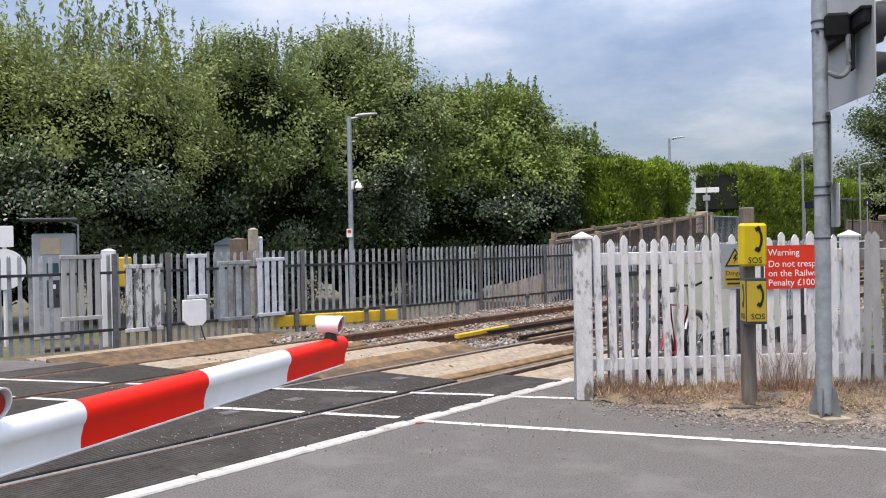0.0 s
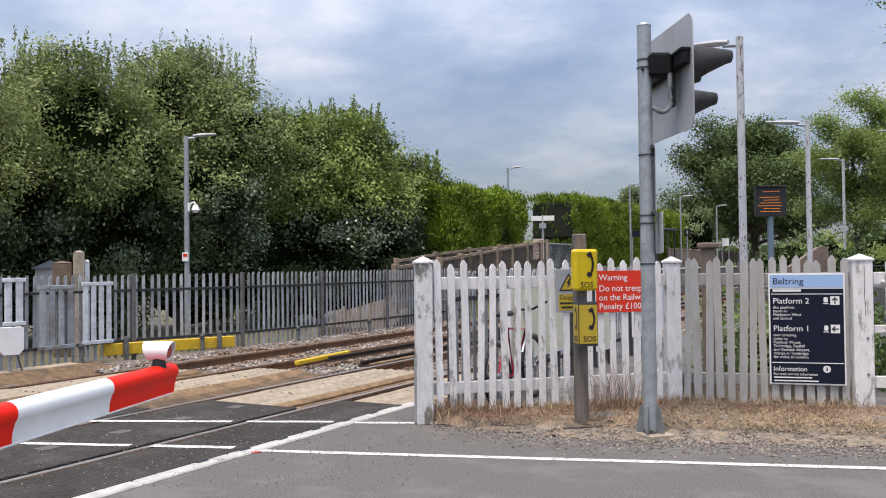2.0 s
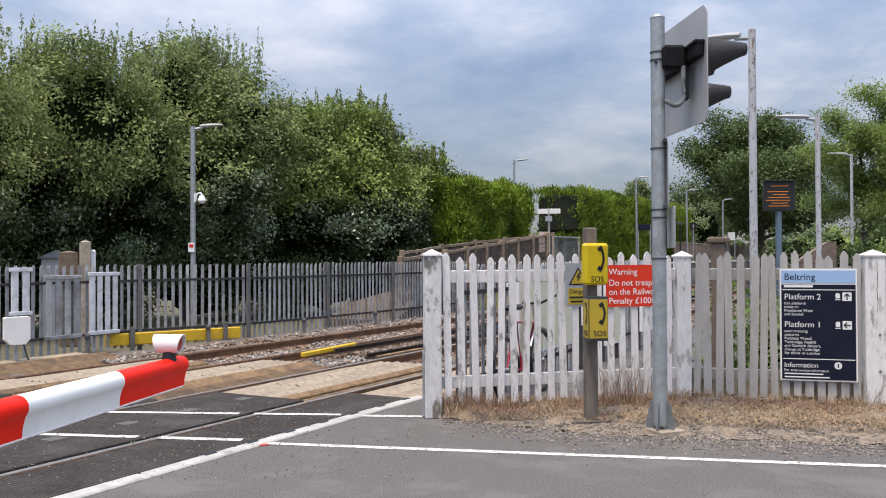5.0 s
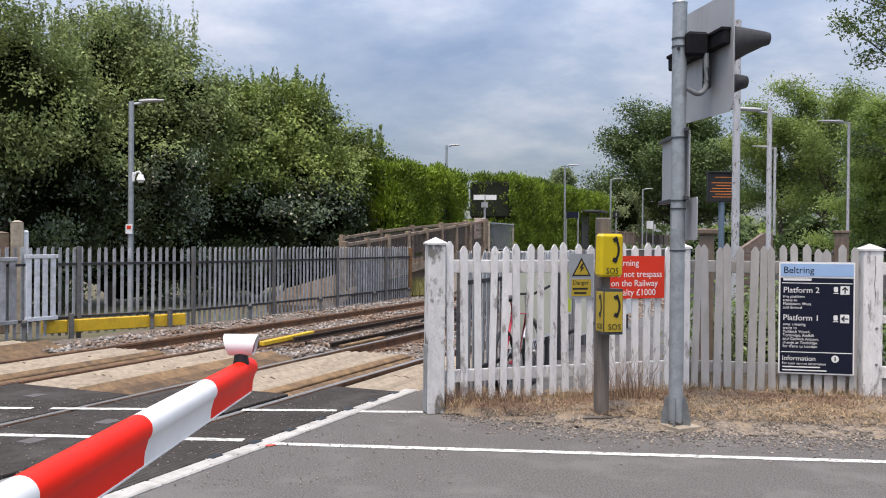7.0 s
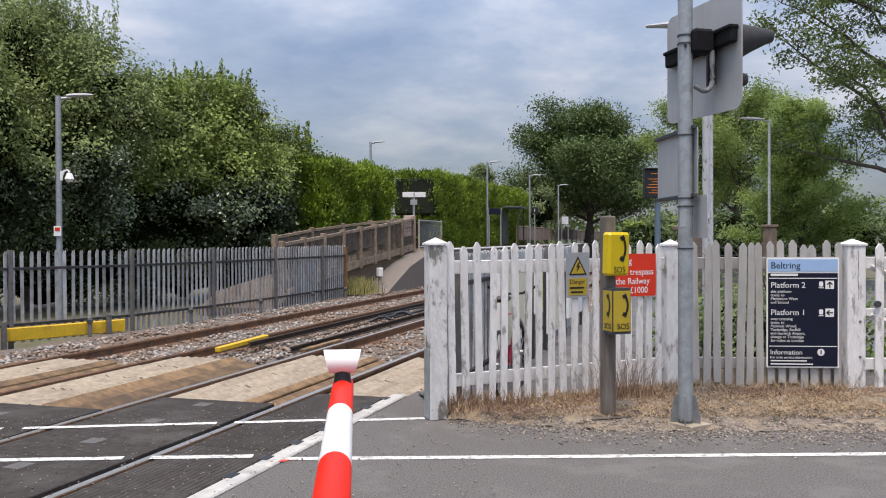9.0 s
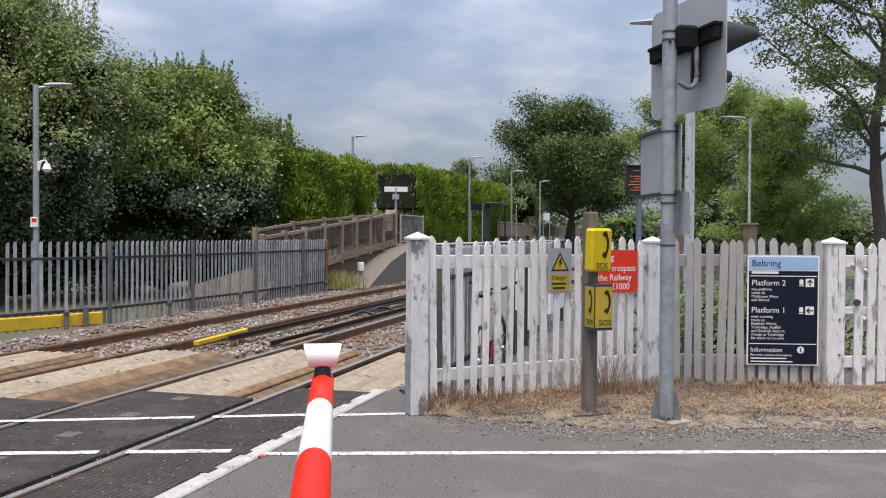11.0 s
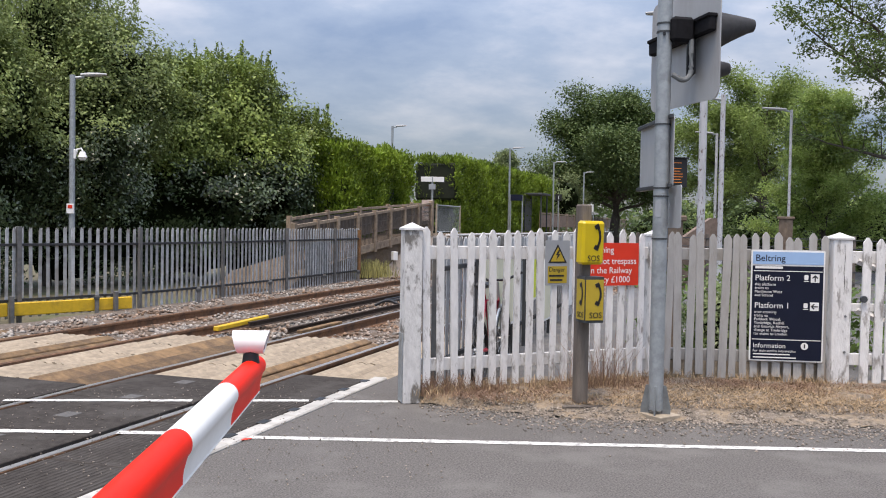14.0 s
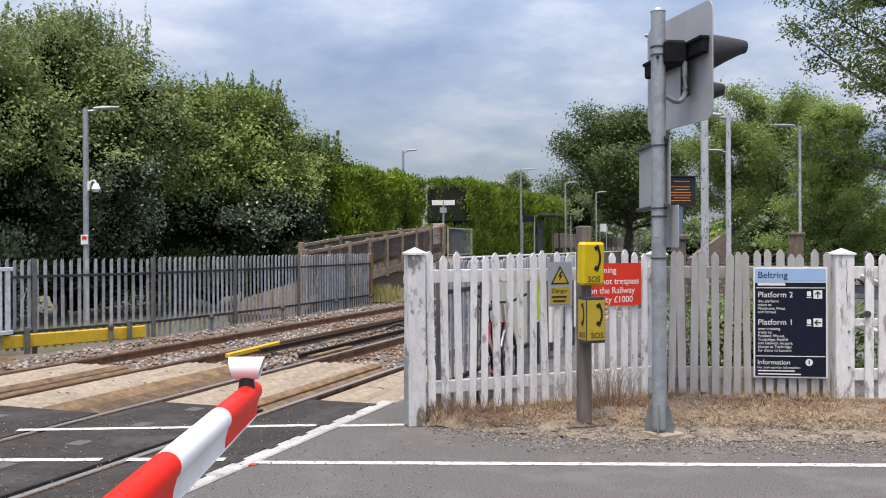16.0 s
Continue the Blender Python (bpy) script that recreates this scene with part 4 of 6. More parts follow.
def picket_panel(a, b, n, material, label, w=0.068, z0=0.11, h=1.475, board=False, gate=False):
    m = along(a, b)
    ln = math.dist(a, b)
    th = thing("picket_gate" if gate else "picket_fence", m, label, "gate" if gate else "fence")
    shared = [picket_mesh(w * k, h, 0.021, material) for k in (0.93, 1.0, 1.06)]
    r = random.Random(n)
    for i in range(n):
        x = 0.10 + (ln - 0.2) * (i + 0.5) / n
        part("picket", r.choice(shared), None, th, "", pose(x + r.uniform(-0.01, 0.01), -0.012, z0 + r.uniform(-0.03, 0.03), r.uniform(-0.6, 0.6), r.uniform(-1.3, 1.3), r.uniform(-2, 2)))
    for z, hh in ((1.37, 0.125), (0.33, 0.12)) + (((0.86, 0.08),) if gate else ()):
        bm = bmesh.new()
        bx(bm, (ln - 0.06, 0.045, hh), pose(ln / 2, 0.035, z), 0.006)
        part("fence_rail", bm, material, th)
    if board:
        bm = bmesh.new()
        bx(bm, (ln - 0.1, 0.03, 0.2), pose(ln / 2, 0.03, 0.17), 0.005)
        part("gravel_board", bm, CONCRETE, th, "grey gravel board")
    if gate:
        for z0_, z1_ in ((0.36, 0.84), (0.9, 1.34)):
            bm = bmesh.new()
            tube(bm, [(0.1, 0.03, z1_), (ln - 0.15, 0.03, z0_)], 0.04, 4)
            part("diagonal_brace", bm, material, th)
        bm = bmesh.new()
        cyl(bm, 0.035, 0.035, 0.03, pose(0.14, -0.03, 0.95, 90, 0, 0), 12)
        part("latch", bm, DARKGREY, th, "dark metal gate latch")
    return th


end_post = fence_post(P0, 1.645, 0.165, "black-stained weathered white post with a pointed cap at the fence's end", 6)
bm = bmesh.new()
bx(bm, (0.008, 0.13, 0.62), pose(-0.088, 0, 0.33), 0.002)
part("repair_strap", bm, GALV, end_post, "grey steel repair strap")
fence_post(P1, 1.62, 0.15, "white post with a pointed cap where the fence turns", 0)
gate_post = fence_post(P2, 1.62, 0.19, "thick cracked white gate post with a pointed cap", -12)
for z in (0.42, 0.78):
    bm = bmesh.new()
    cyl(bm, 0.014, 0.011, 0.012, pose(0.035, -0.095, z, 90, 0, 0), 8)
    part("bolt_head", bm, GALVDARK, gate_post, "grey bolt head")
bm = bmesh.new()
tube(bm, [(0.012, -0.0955, 1.50), (0.018, -0.0955, 1.36), (0.010, -0.0955, 1.22), (0.020, -0.0955, 1.10), (0.014, -0.0955, 1.0)], 0.003, 5)
part("crack", bm, BLACK, gate_post, "dark drying crack")
picket_panel(P0, P1, 19, WHITE, "weathered white picket fence with peeling paint beside the road")
picket_panel(P1, P2, 15, GREYPICK, "greyed white picket fence with a dark sign on it", board=True, w=0.075)
picket_panel((P2[0] + 0.1, P2[1] - 0.02), P3, 9, WHITE, "white picket gate with diagonal braces", gate=True, w=0.085)
fence_post(P3, 1.66, 0.17, "white gate post with a pointed cap", -12)
picket_panel(P3, (9.5, -1.15), 28, WHITE, "white picket fence beyond the gate")

# ---- galvanised signal pole ----
def disc_hood(th, m):
    """A visor: a snout that narrows outwards, its crown nearly level and its underside rising."""
    bm = bmesh.new()
    k = 20
    rings = []
    for x, r, up in ((0, 0.155, -0.005), (0.08, 0.148, 0.0), (0.20, 0.108, 0.028), (0.34, 0.066, 0.054), (0.39, 0.054, 0.058)):
        rings.append([bm.verts.new((x, r * math.cos(q), up + r * math.sin(q))) for q in [2 * math.pi * i / k for i in range(k + 1)]])
    for a, b in zip(rings, rings[1:]):
        for i in range(k):
            bm.faces.new((a[i], a[i + 1], b[i + 1], b[i]))
    bmesh.ops.solidify(bm, geom=bm.faces[:], thickness=0.006)
    return part("signal_hood", bm, HOOD, th, "dark grey signal visor", m)


def signal_pole():
    x, y = 1.98, -0.93
    th = thing("signal_pole", pose(x, y, 0.075), "galvanised steel pole carrying the crossing's signals", "signal pole")
    bm = bmesh.new()
    cyl(bm, 0.062, 0.062, 3.595, Matrix(), 24)
    part("pole", bm, GALV, th)
    bm = bmesh.new()
    cyl(bm, 0.066, 0.05, 0.025, pose(0, 0, 3.595), 24)
    part("pole_cap", bm, GALV, th)
    bm = bmesh.new()
    for k in range(4):
        prism(bm, [(0.05, -0.05), (0.125, -0.05), (0.125, 0.02), (0.085, 0.21), (0.05, 0.21)], 0.014, pose(0, 0, 0, 0, 0, 90 * k + 60) @ pose(0, 0.007, 0, 90, 0, 0))
    part("base_gusset", bm, GALVDARK, th, "four welded gusset fins")
    bm = bmesh.new()
    bx(bm, (0.25, 0.25, 0.06), pose(0.03, -0.02, -0.062, 0, 0, 20), 0.004)
    part("base_plate", bm, CONCRETE, th, "pale concrete footing")
    for z in (3.28, 3.21, 2.43, 1.89, 1.82, 1.46):
        bm = bmesh.new()
        cyl(bm, 0.068, 0.068, 0.014, pose(0, 0, z), 24)
        part("clamp_band", bm, DARKGREY, th, "dark steel clamp band")
    bm = bmesh.new()
    cyl(bm, 0.014, 0.014, 0.02, pose(-0.03, -0.055, 3.19, 90, 0, -28), 10)
    part("cable_gland", bm, BLACK, th)
    # backboard: its plane runs along the road's crosswise direction
    bw = Matrix.Translation((0.29, 0.22, 3.135)) @ pose(0, 0, 0, 0, 0, 3) @ Matrix(((0, 0, 1, 0), (1, 0, 0, 0), (0, 1, 0, 0), (0, 0, 0, 1)))
    bm = bmesh.new()
    prism(bm, rounded(1.13, 1.0, 0.09), 0.012, bw)
    bd = part("backboard", bm, BACKPLATE, th, "grey back of the signal backboard")
    bm = bmesh.new()
    bx(bm, (0.20, 0.14, 0.21), pose(0.12, -0.05, 3.23), 0.025)
    bx(bm, (0.05, 0.07, 0.28), pose(0.24, -0.02, 3.0), 0.015)
    bx(bm, (0.07, 1.02, 0.14), pose(0.25, 0.2, 3.24, -2, 0, 3), 0.012)
    bx(bm, (0.09, 1.03, 0.03), pose(0.245, 0.2, 3.30, -2, 0, 3), 0.006)
    part("mounting_bracket", bm, BRACKET, th, "black mounting bracket")
    bm = bmesh.new()
    tube(bm, [(0.195, -0.10, 3.15), (0.198, -0.10, 3.03), (0.198, -0.10, 2.92)] + [(0.123 + 0.075 * math.cos(q), -0.10, 2.89 + 0.085 * math.sin(q)) for q in [radians(-14 * i) for i in range(10)]] + [(0.04, -0.08, 2.85)], 0.022, 10)
    part("conduit", bm, GALVDARK, th, "grey flexible conduit")
    bm = bmesh.new()
    bx(bm, (0.03, 0.13, 0.3), pose(0.25, 0.0, 3.02), 0.008)
    part("junction_cover", bm, BLACK, th)
    for yy, zz in ((-0.16, 3.225), (0.64, 3.225), (0.22, 2.925)):
        h = disc_hood(bd, pose(0.335, yy, zz))
        bm = bmesh.new()
        cyl(bm, 0.115, 0.105, 0.03, pose(0.335, yy, zz, 0, 90, 0), 20)
        part("signal_lens", bm, REDLENS, bd, "unlit signal lens")
    # signs facing away
    bm = bmesh.new()
    prism(bm, rounded(1.05, 0.60, 0.03), 0.006, Matrix.Translation((0.14, 0.40, 2.20)) @ pose(0, 0, 0, 0, 0, -10) @ Matrix(((0, 0, 1, 0), (1, 0, 0, 0), (0, 1, 0, 0), (0, 0, 0, 1))))
    p1 = part("sign_plate", bm, BACKPLATE, th, "grey back of a road sign")
    for z in (2.50, 1.92):
        bm = bmesh.new()
        bx(bm, (0.03, 1.06, 0.035), pose(0.12, 0.40, z, 0, 0, -10), 0.004)
        part("sign_rail", bm, DARKGREY, p1)
    bm = bmesh.new()
    prism(bm, rounded(0.42, 0.36, 0.02), 0.006, Matrix.Translation((0.10, -0.02, 1.74)) @ pose(0, 0, 0, 0, 0, -8) @ Matrix(((0, 0, 1, 0), (1, 0, 0, 0), (0, 1, 0, 0), (0, 0, 0, 1))))
    part("small_sign_plate", bm, BACKPLATE, th, "grey back of a small sign")
    bm = bmesh.new()
    bx(bm, (0.002, 0.05, 0.14), pose(-0.0445, -0.0445, 1.72, 0, 0, 45))
    part("sticker", bm, SIGNGREY, th, "faded white sticker")
    return th


signal_pole()


# ---- emergency telephone post ----
def handset(bm, m, k=1.0):
    pts = [(math.cos(a) * 0.045 * k - 0.02 * k, math.sin(a) * 0.085 * k, 0.002) for a in [radians(-66 + 132 * i / 8) for i in range(9)]]
    for p, q in zip(pts, pts[1:]):
        c = (Vector(p) + Vector(q)) / 2
        bx(bm, ((Vector(q) - Vector(p)).length * 1.25, 0.019 * k, 0.003), m @ Matrix.Translation(c) @ pose(0, 0, 0, 0, 0, math.degrees(math.atan2(q[1] - p[1], q[0] - p[0]))))
    for s in (-1, 1):
        bx(bm, (0.042 * k, 0.034 * k, 0.003), m @ pose(-0.006 * k, s * 0.08 * k, 0.002, 0, 0, s * 28), 0.001)
    return bm


def phone_post():
    th = thing("telephone_post", pose(1.45, -0.52, 0.06), "dark weathered wooden post with yellow emergency telephone boxes", "telephone post")
    bm = bmesh.new()
    bx(bm, (0.108, 0.108, 1.77), pose(0, 0, 0.885, 0, 0, 12), 0.012)
    part("post", bm, OLDWOOD, th)
    for name, m, ww, dd, hh in (("upper_telephone_box", pose(0.02, -0.12, 1.435, 2, 0, 14), 0.235, 0.11, 0.38),):
        bm = bmesh.new()
        bx(bm, (ww, dd, hh), m, 0.022)
        box = part(name, bm, PHONEY, th, "bright yellow telephone box")
        face = m @ pose(0, -dd / 2 - 0.001, 0, 90, 0, 0)
        part("handset_symbol", handset(bmesh.new(), face @ pose(0.03, 0.05, 0), 1.15), BLACK, box, "black handset symbol")
        words("SOS", 0.075, BLACK, box, face @ pose(0.0, -0.16, 0.001), align="CENTER")
    m = pose(0, 0, 0.94, 0, 0, 0)
    bm = bmesh.new()
    prism(bm, [(-0.072, -0.055), (-0.060, -0.225), (0.118, -0.209), (0.105, -0.055)], 0.40, m @ pose(0, 0, -0.2))
    box = part("lower_telephone_box", bm, DARKGREY, th, "dark box with yellow telephone plates")
    for cx, cy, rz, ww, sx in ((0.029, -0.2185, 5.1, 0.18, 0.03), (-0.0675, -0.140, -85.9, 0.168, 0.02)):
        f = m @ pose(cx, cy, 0, 0, 0, rz)
        bm = bmesh.new()
        bx(bm, (ww - 0.012, 0.004, 0.352), f @ pose(0, -0.002, 0), 0.001)
        pl = part("telephone_plate", bm, SIGNYEL, box, "faded yellow plate")
        ff = f @ pose(0, -0.005, 0, 90, 0, 0)
        part("handset_symbol", handset(bmesh.new(), ff @ pose(sx, 0.05, 0), 1.0), BLACK, box, "black handset symbol")
        words("SOS", 0.07 if ww > 0.15 else 0.045, BLACK, box, ff @ pose(0.01, -0.155, 0.001), align="CENTER")
    return th


phone_post()


# ---- signs on the fence ----
def plate(name, m, w, h, material, label, category, rim=None, r=0.012):
    th = thing(name, m, label, category)
    bm = bmesh.new()
    prism(bm, rounded(w, h, r), 0.006)
    part("plate", bm, material, th)
    return th


def on_fence(a, b, x, z, off=0.05):
    """A pose facing the road, in the plane of the fence from a to b."""
    return along(a, b) @ pose(x, -off, z, 90, 0, 0)


s1 = plate("warning_sign", on_fence(P0, P1, 2.15, 1.26), 0.66, 0.43, SIGNRED, "red trespass warning sign with white lettering on the fence", "sign")
for k, t_ in enumerate(("Warning", "Do not trespass", "on the Railway", "Penalty £1000")):
    words(t_, 0.092, SIGNWHITE, s1, pose(-0.30, 0.115 - 0.093 * k - (0.02 if k else 0), 0.008))
s2 = plate("danger_sign", on_fence(P0, P1, 1.515, 1.275), 0.275, 0.44, SIGNGREY, "grey electrical danger sign with a yellow triangle", "sign")
bm = bmesh.new()
prism(bm, [(-0.105, 0), (0.105, 0), (0, 0.182)], 0.003, pose(0, 0.0, 0.006))
tri = part("triangle_border", bm, BLACK, s2)
bm = bmesh.new()
prism(bm, [(-0.08, 0.014), (0.08, 0.014), (0, 0.153)], 0.003, pose(0, 0.0, 0.008))
part("triangle", bm, SIGNYEL, s2, "yellow warning triangle")
bm = bmesh.new()
prism(bm, [(0.005, 0.125), (-0.025, 0.075), (-0.002, 0.078), (-0.02, 0.03), (0.028, 0.088), (0.004, 0.085), (0.02, 0.12)], 0.002, pose(0, 0.0, 0.011))
part("lightning_symbol", bm, BLACK, s2)
bm = bmesh.new()
bx(bm, (0.215, 0.165, 0.003), pose(0, -0.115, 0.007))
part("text_panel", bm, SIGNYEL, s2, "yellow panel")
words("Danger", 0.062, BLACK, s2, pose(-0.098, -0.085, 0.009))
for k in range(2):
    bm = bmesh.new()
    bx(bm, (0.17 - 0.03 * k, 0.018, 0.002), pose(-0.012, -0.125 - 0.042 * k, 0.0095))
    part("text_bar", bm, BLACK, s2)

s3 = plate("platform_direction_sign", on_fence(P1, P2, 1.32, 0.865, 0.055), 0.72, 1.13, SIGNWHITE, "dark navy platform direction board with a light blue heading", "sign")
bm = bmesh.new()
bx(bm, (0.69, 0.955, 0.004), pose(0, -0.073, 0.008))
part("navy_panel", bm, NAVY, s3)
bm = bmesh.new()
bx(bm, (0.69, 0.125, 0.004), pose(0, 0.484, 0.008))
part("blue_heading", bm, SKYBLUE, s3)
words("Beltring", 0.094, NAVY, s3, pose(-0.32, 0.452, 0.011))
words("Platform 2", 0.082, SIGNWHITE, s3, pose(-0.32, 0.255, 0.011))
words("Platform 1", 0.082, SIGNWHITE, s3, pose(-0.32, -0.025, 0.011))
words("Information", 0.068, SIGNWHITE, s3, pose(-0.325, -0.43, 0.011))
for y, ww, hh in ((0.388, 0.27, 0.024), (-0.495, 0.36, 0.012), (-0.528, 0.42, 0.012)):
    bm = bmesh.new()
    bx(bm, (ww, hh, 0.002), pose(-0.32 + ww / 2, y, 0.0115))
    part("text_bar", bm, SIGNWHITE, s3)
for k, line in enumerate(("this platform", "trains to", "Maidstone West", "and Strood")):
    words(line, 0.040, SIGNWHITE, s3, pose(-0.32, 0.203 - 0.037 * k, 0.011))
for k, line in enumerate(("over crossing", "trains to", "Paddock Wood,", "Tonbridge, Redhill", "and Gatwick Airport,", "change at Tonbridge", "for trains to London")):
    words(line, 0.040, SIGNWHITE, s3, pose(-0.32, -0.078 - 0.037 * k, 0.011))
words("For train service information", 0.036, SIGNWHITE, s3, pose(-0.325, -0.472, 0.011))
for y in (0.352, -0.345):
    bm = bmesh.new()
    bx(bm, (0.67, 0.008, 0.002), pose(0, y, 0.0115))
    part("divider_line", bm, SIGNWHITE, s3)
for y, rz in ((0.285, 0), (0.0, 90)):
    bm = bmesh.new()
    bx(bm, (0.085, 0.085, 0.003), pose(0.265, y, 0.0115), 0.001)
    sq = part("arrow_panel", bm, SIGNWHITE, s3)
    bm = bmesh.new()
    prism(bm, [(-0.006, -0.032), (0.006, -0.032), (0.006, 0.012), (0.022, -0.002), (0.03, 0.006), (0, 0.036), (-0.03, 0.006), (-0.022, -0.002), (-0.006, 0.012)], 0.002, pose(0.265, y, 0.013, 0, 0, rz))
    part("arrow", bm, BLACK, s3)
    bm = bmesh.new()
    prism(bm, rounded(0.04, 0.052, 0.012), 0.002, pose(0.18, y + 0.008, 0.0115))
    bx(bm, (0.05, 0.008, 0.002), pose(0.18, y - 0.03, 0.0125))
    part("train_symbol", bm, SIGNWHITE, s3)
bm = bmesh.new()
cyl(bm, 0.036, 0.036, 0.002, pose(0.18, -0.405, 0.0105), 20)
part("information_disc", bm, SIGNWHITE, s3)
bm = bmesh.new()
bx(bm, (0.012, 0.04, 0.002), pose(0.18, -0.405, 0.0135))
part("information_symbol", bm, BLACK, s3)


# ---- lamp posts ----
def street_lamp(x, y, top, z0, arm, r, material, label, head=0.62, cctv=False, drop=0.0):
    th = thing("lamp_post", pose(x, y, z0), label, "lamp post", "lamp posts of the station")
    h = top - z0
    bm = bmesh.new()
    cyl(bm, r, r * 0.9, h, Matrix(), 14)
    part("post", bm, material, th)
    d = Vector((arm[0], arm[1], 0)).normalized()
    rz = math.degrees(math.atan2(d.y, d.x))
    bm = bmesh.new()
    tube(bm, [(0, 0, h - 0.06 - drop), d * 0.22 + Vector((0, 0, h - 0.03 - drop))], r * 0.5, 8)
    part("arm", bm, GALV, th)
    bm = bmesh.new()
    sec = [(0.15, 0.035, 0.03), (0.3, 0.075, 0.045), (0.5, 0.085, 0.04), (head, 0.05, 0.02)]
    rings = []
    for xx, w, t in sec:
        rings.append([bm.verts.new((xx, w * math.cos(a), h - drop + 0.05 * (xx / head) + t * math.sin(a))) for a in [2 * math.pi * k / 10 for k in range(10)]])
    for a, b in zip(rings, rings[1:]):
        for k in range(10):
            bm.faces.new((a[k], a[(k + 1) % 10], b[(k + 1) % 10], b[k]))
    bm.faces.new(rings[0][::-1])
    bm.faces.new(rings[-1])
    bm.transform(pose(0, 0, 0, 0, 0, rz))
    part("lamp_head", bm, GREYBOX, th, "slim grey lamp head")
    if cctv:
        zc = 2.96 - z0
        bm = bmesh.new()
        tube(bm, [(0.05, 0, zc - 0.05), (0.1, 0, zc + 0.08), (0.17, 0, zc + 0.1), (0.2, 0, zc + 0.05)], 0.022, 8)
        bx(bm, (0.09, 0.09, 0.2), pose(0.03, 0, zc - 0.02), 0.01)
        c = part("camera_bracket", bm, SIGNWHITE, th, "white camera bracket")
        bm = bmesh.new()
        cyl(bm, 0.095, 0.05, 0.12, pose(0.2, 0, zc - 0.08), 16)
        cyl(bm, 0.05, 0.09, 0.06, pose(0.2, 0, zc - 0.14), 16)
        part("camera_dome", bm, SIGNWHITE, c, "white dome camera")
        bm = bmesh.new()
        bx(bm, (0.14, 0.02, 0.2), pose(-0.02, -0.07, 1.82 - z0), 0.004)
        nt = part("notice", bm, SIGNWHITE, th, "small white notice with a red mark")
        bm = bmesh.new()
        bx(bm, (0.09, 0.004, 0.07), pose(-0.02, -0.083, 1.86 - z0))
        part("red_mark", bm, SIGNRED, nt)
    return th


street_lamp(-5.07, 11.35, 4.56, -0.2, (1, 0.1), 0.062, GALV, "galvanised lamp post with a white dome camera behind the steel fence", 0.66, True)
street_lamp(4.84, 32.32, 6.15, 0.9, (1, 0.05), 0.06, GALV, "galvanised lamp post rising from the hedge", 0.68, False)
street_lamp(4.15, 2.33, 4.44, 0.03, (-0.7, 0.7), 0.052, FLAKED, "flaking grey lamp post in the station yard", 0.78, False, 0.05)
street_lamp(7.94, 8.44, 4.38, 0.03, (-1, 0.35), 0.055, FLAKED, "flaking lamp post beside the departure display", 0.78, False, 0.05)
street_lamp(15.00, 16.60, 5.40, 0.03, (-1, 0.3), 0.045, FLAKED, "rusting lamp post before the willow", 0.9, False)
street_lamp(17.80, 26.00, 5.70, 0.03, (-1, 0.3), 0.06, FLAKED, "slender lamp post at the yard's far side", 0.9, False)
street_lamp(11.68, 36.14, 5.69, 1.1, (1, 0.05), 0.055, GALV, "galvanised platform lamp post above the hedge", 0.8, False)
street_lamp(16.92, 44.08, 5.65, 1.1, (1, 0.05), 0.055, GALV, "galvanised platform lamp post", 0.8, False)
street_lamp(22.74, 53.77, 5.70, 1.1, (1, 0.05), 0.055, GALV, "galvanised platform lamp post", 0.8, False)


# ---- departure display ----
def display():
    th = thing("departure_display", pose(8.9, 12.5, 0.03, 0, 0, -6), "dark electronic departure display on a blue-grey post", "display")
    bm = bmesh.new()
    cyl(bm, 0.075, 0.075, 2.7, Matrix(), 14)
    part("post", bm, mat("blue_grey_paint", (0.10, 0.15, 0.20), 0.5, var=0.1, scale=5), th)
    bm = bmesh.new()
    bx(bm, (0.74, 0.16, 0.72), pose(0, -0.02, 3.0), 0.015)
    box = part("housing", bm, BLACK, th)
    bm = bmesh.new()
    bx(bm, (0.78, 0.24, 0.03), pose(0, -0.04, 3.375), 0.004)
    part("hood", bm, BLACK, th)
    for k, ww in enumerate((0.42, 0.0, 0.5, 0.36, 0.52, 0.58, 0.4, 0.5)):
        if ww:
            bm = bmesh.new()
            bx(bm, (ww, 0.004, 0.013), pose(-0.02 * (k % 3), -0.103, 3.25 - 0.07 * k))
            part("text_bar", bm, ORANGE, box, "orange illuminated line")
    return th


display()


# ---- yard things behind the white fence ----
def notice_board(s0, s1, z0, z1, face, label, c=0.42, posts=True):
    th = thing("notice_board", csm(c, (s0 + s1) / 2, 0.03), label, "notice board", "notice boards of the yard")
    bm = bmesh.new()
    bx(bm, (0.05, s1 - s0, z1 - z0), pose(0, 0, (z0 + z1) / 2), 0.008)
    part("frame", bm, SIGNWHITE, th)
    bm = bmesh.new()
    bx(bm, (0.012, s1 - s0 - 0.07, z1 - z0 - 0.07), pose(0.022, 0, (z0 + z1) / 2), 0.002)
    part("poster", bm, face, th)
    if posts:
        for y in (-(s1 - s0) / 2 + 0.05, (s1 - s0) / 2 - 0.05):
            bm = bmesh.new()
            bx(bm, (0.05, 0.05, z1), pose(-0.05, y, z1 / 2), 0.006)
            part("post", bm, DARKGREY, th)


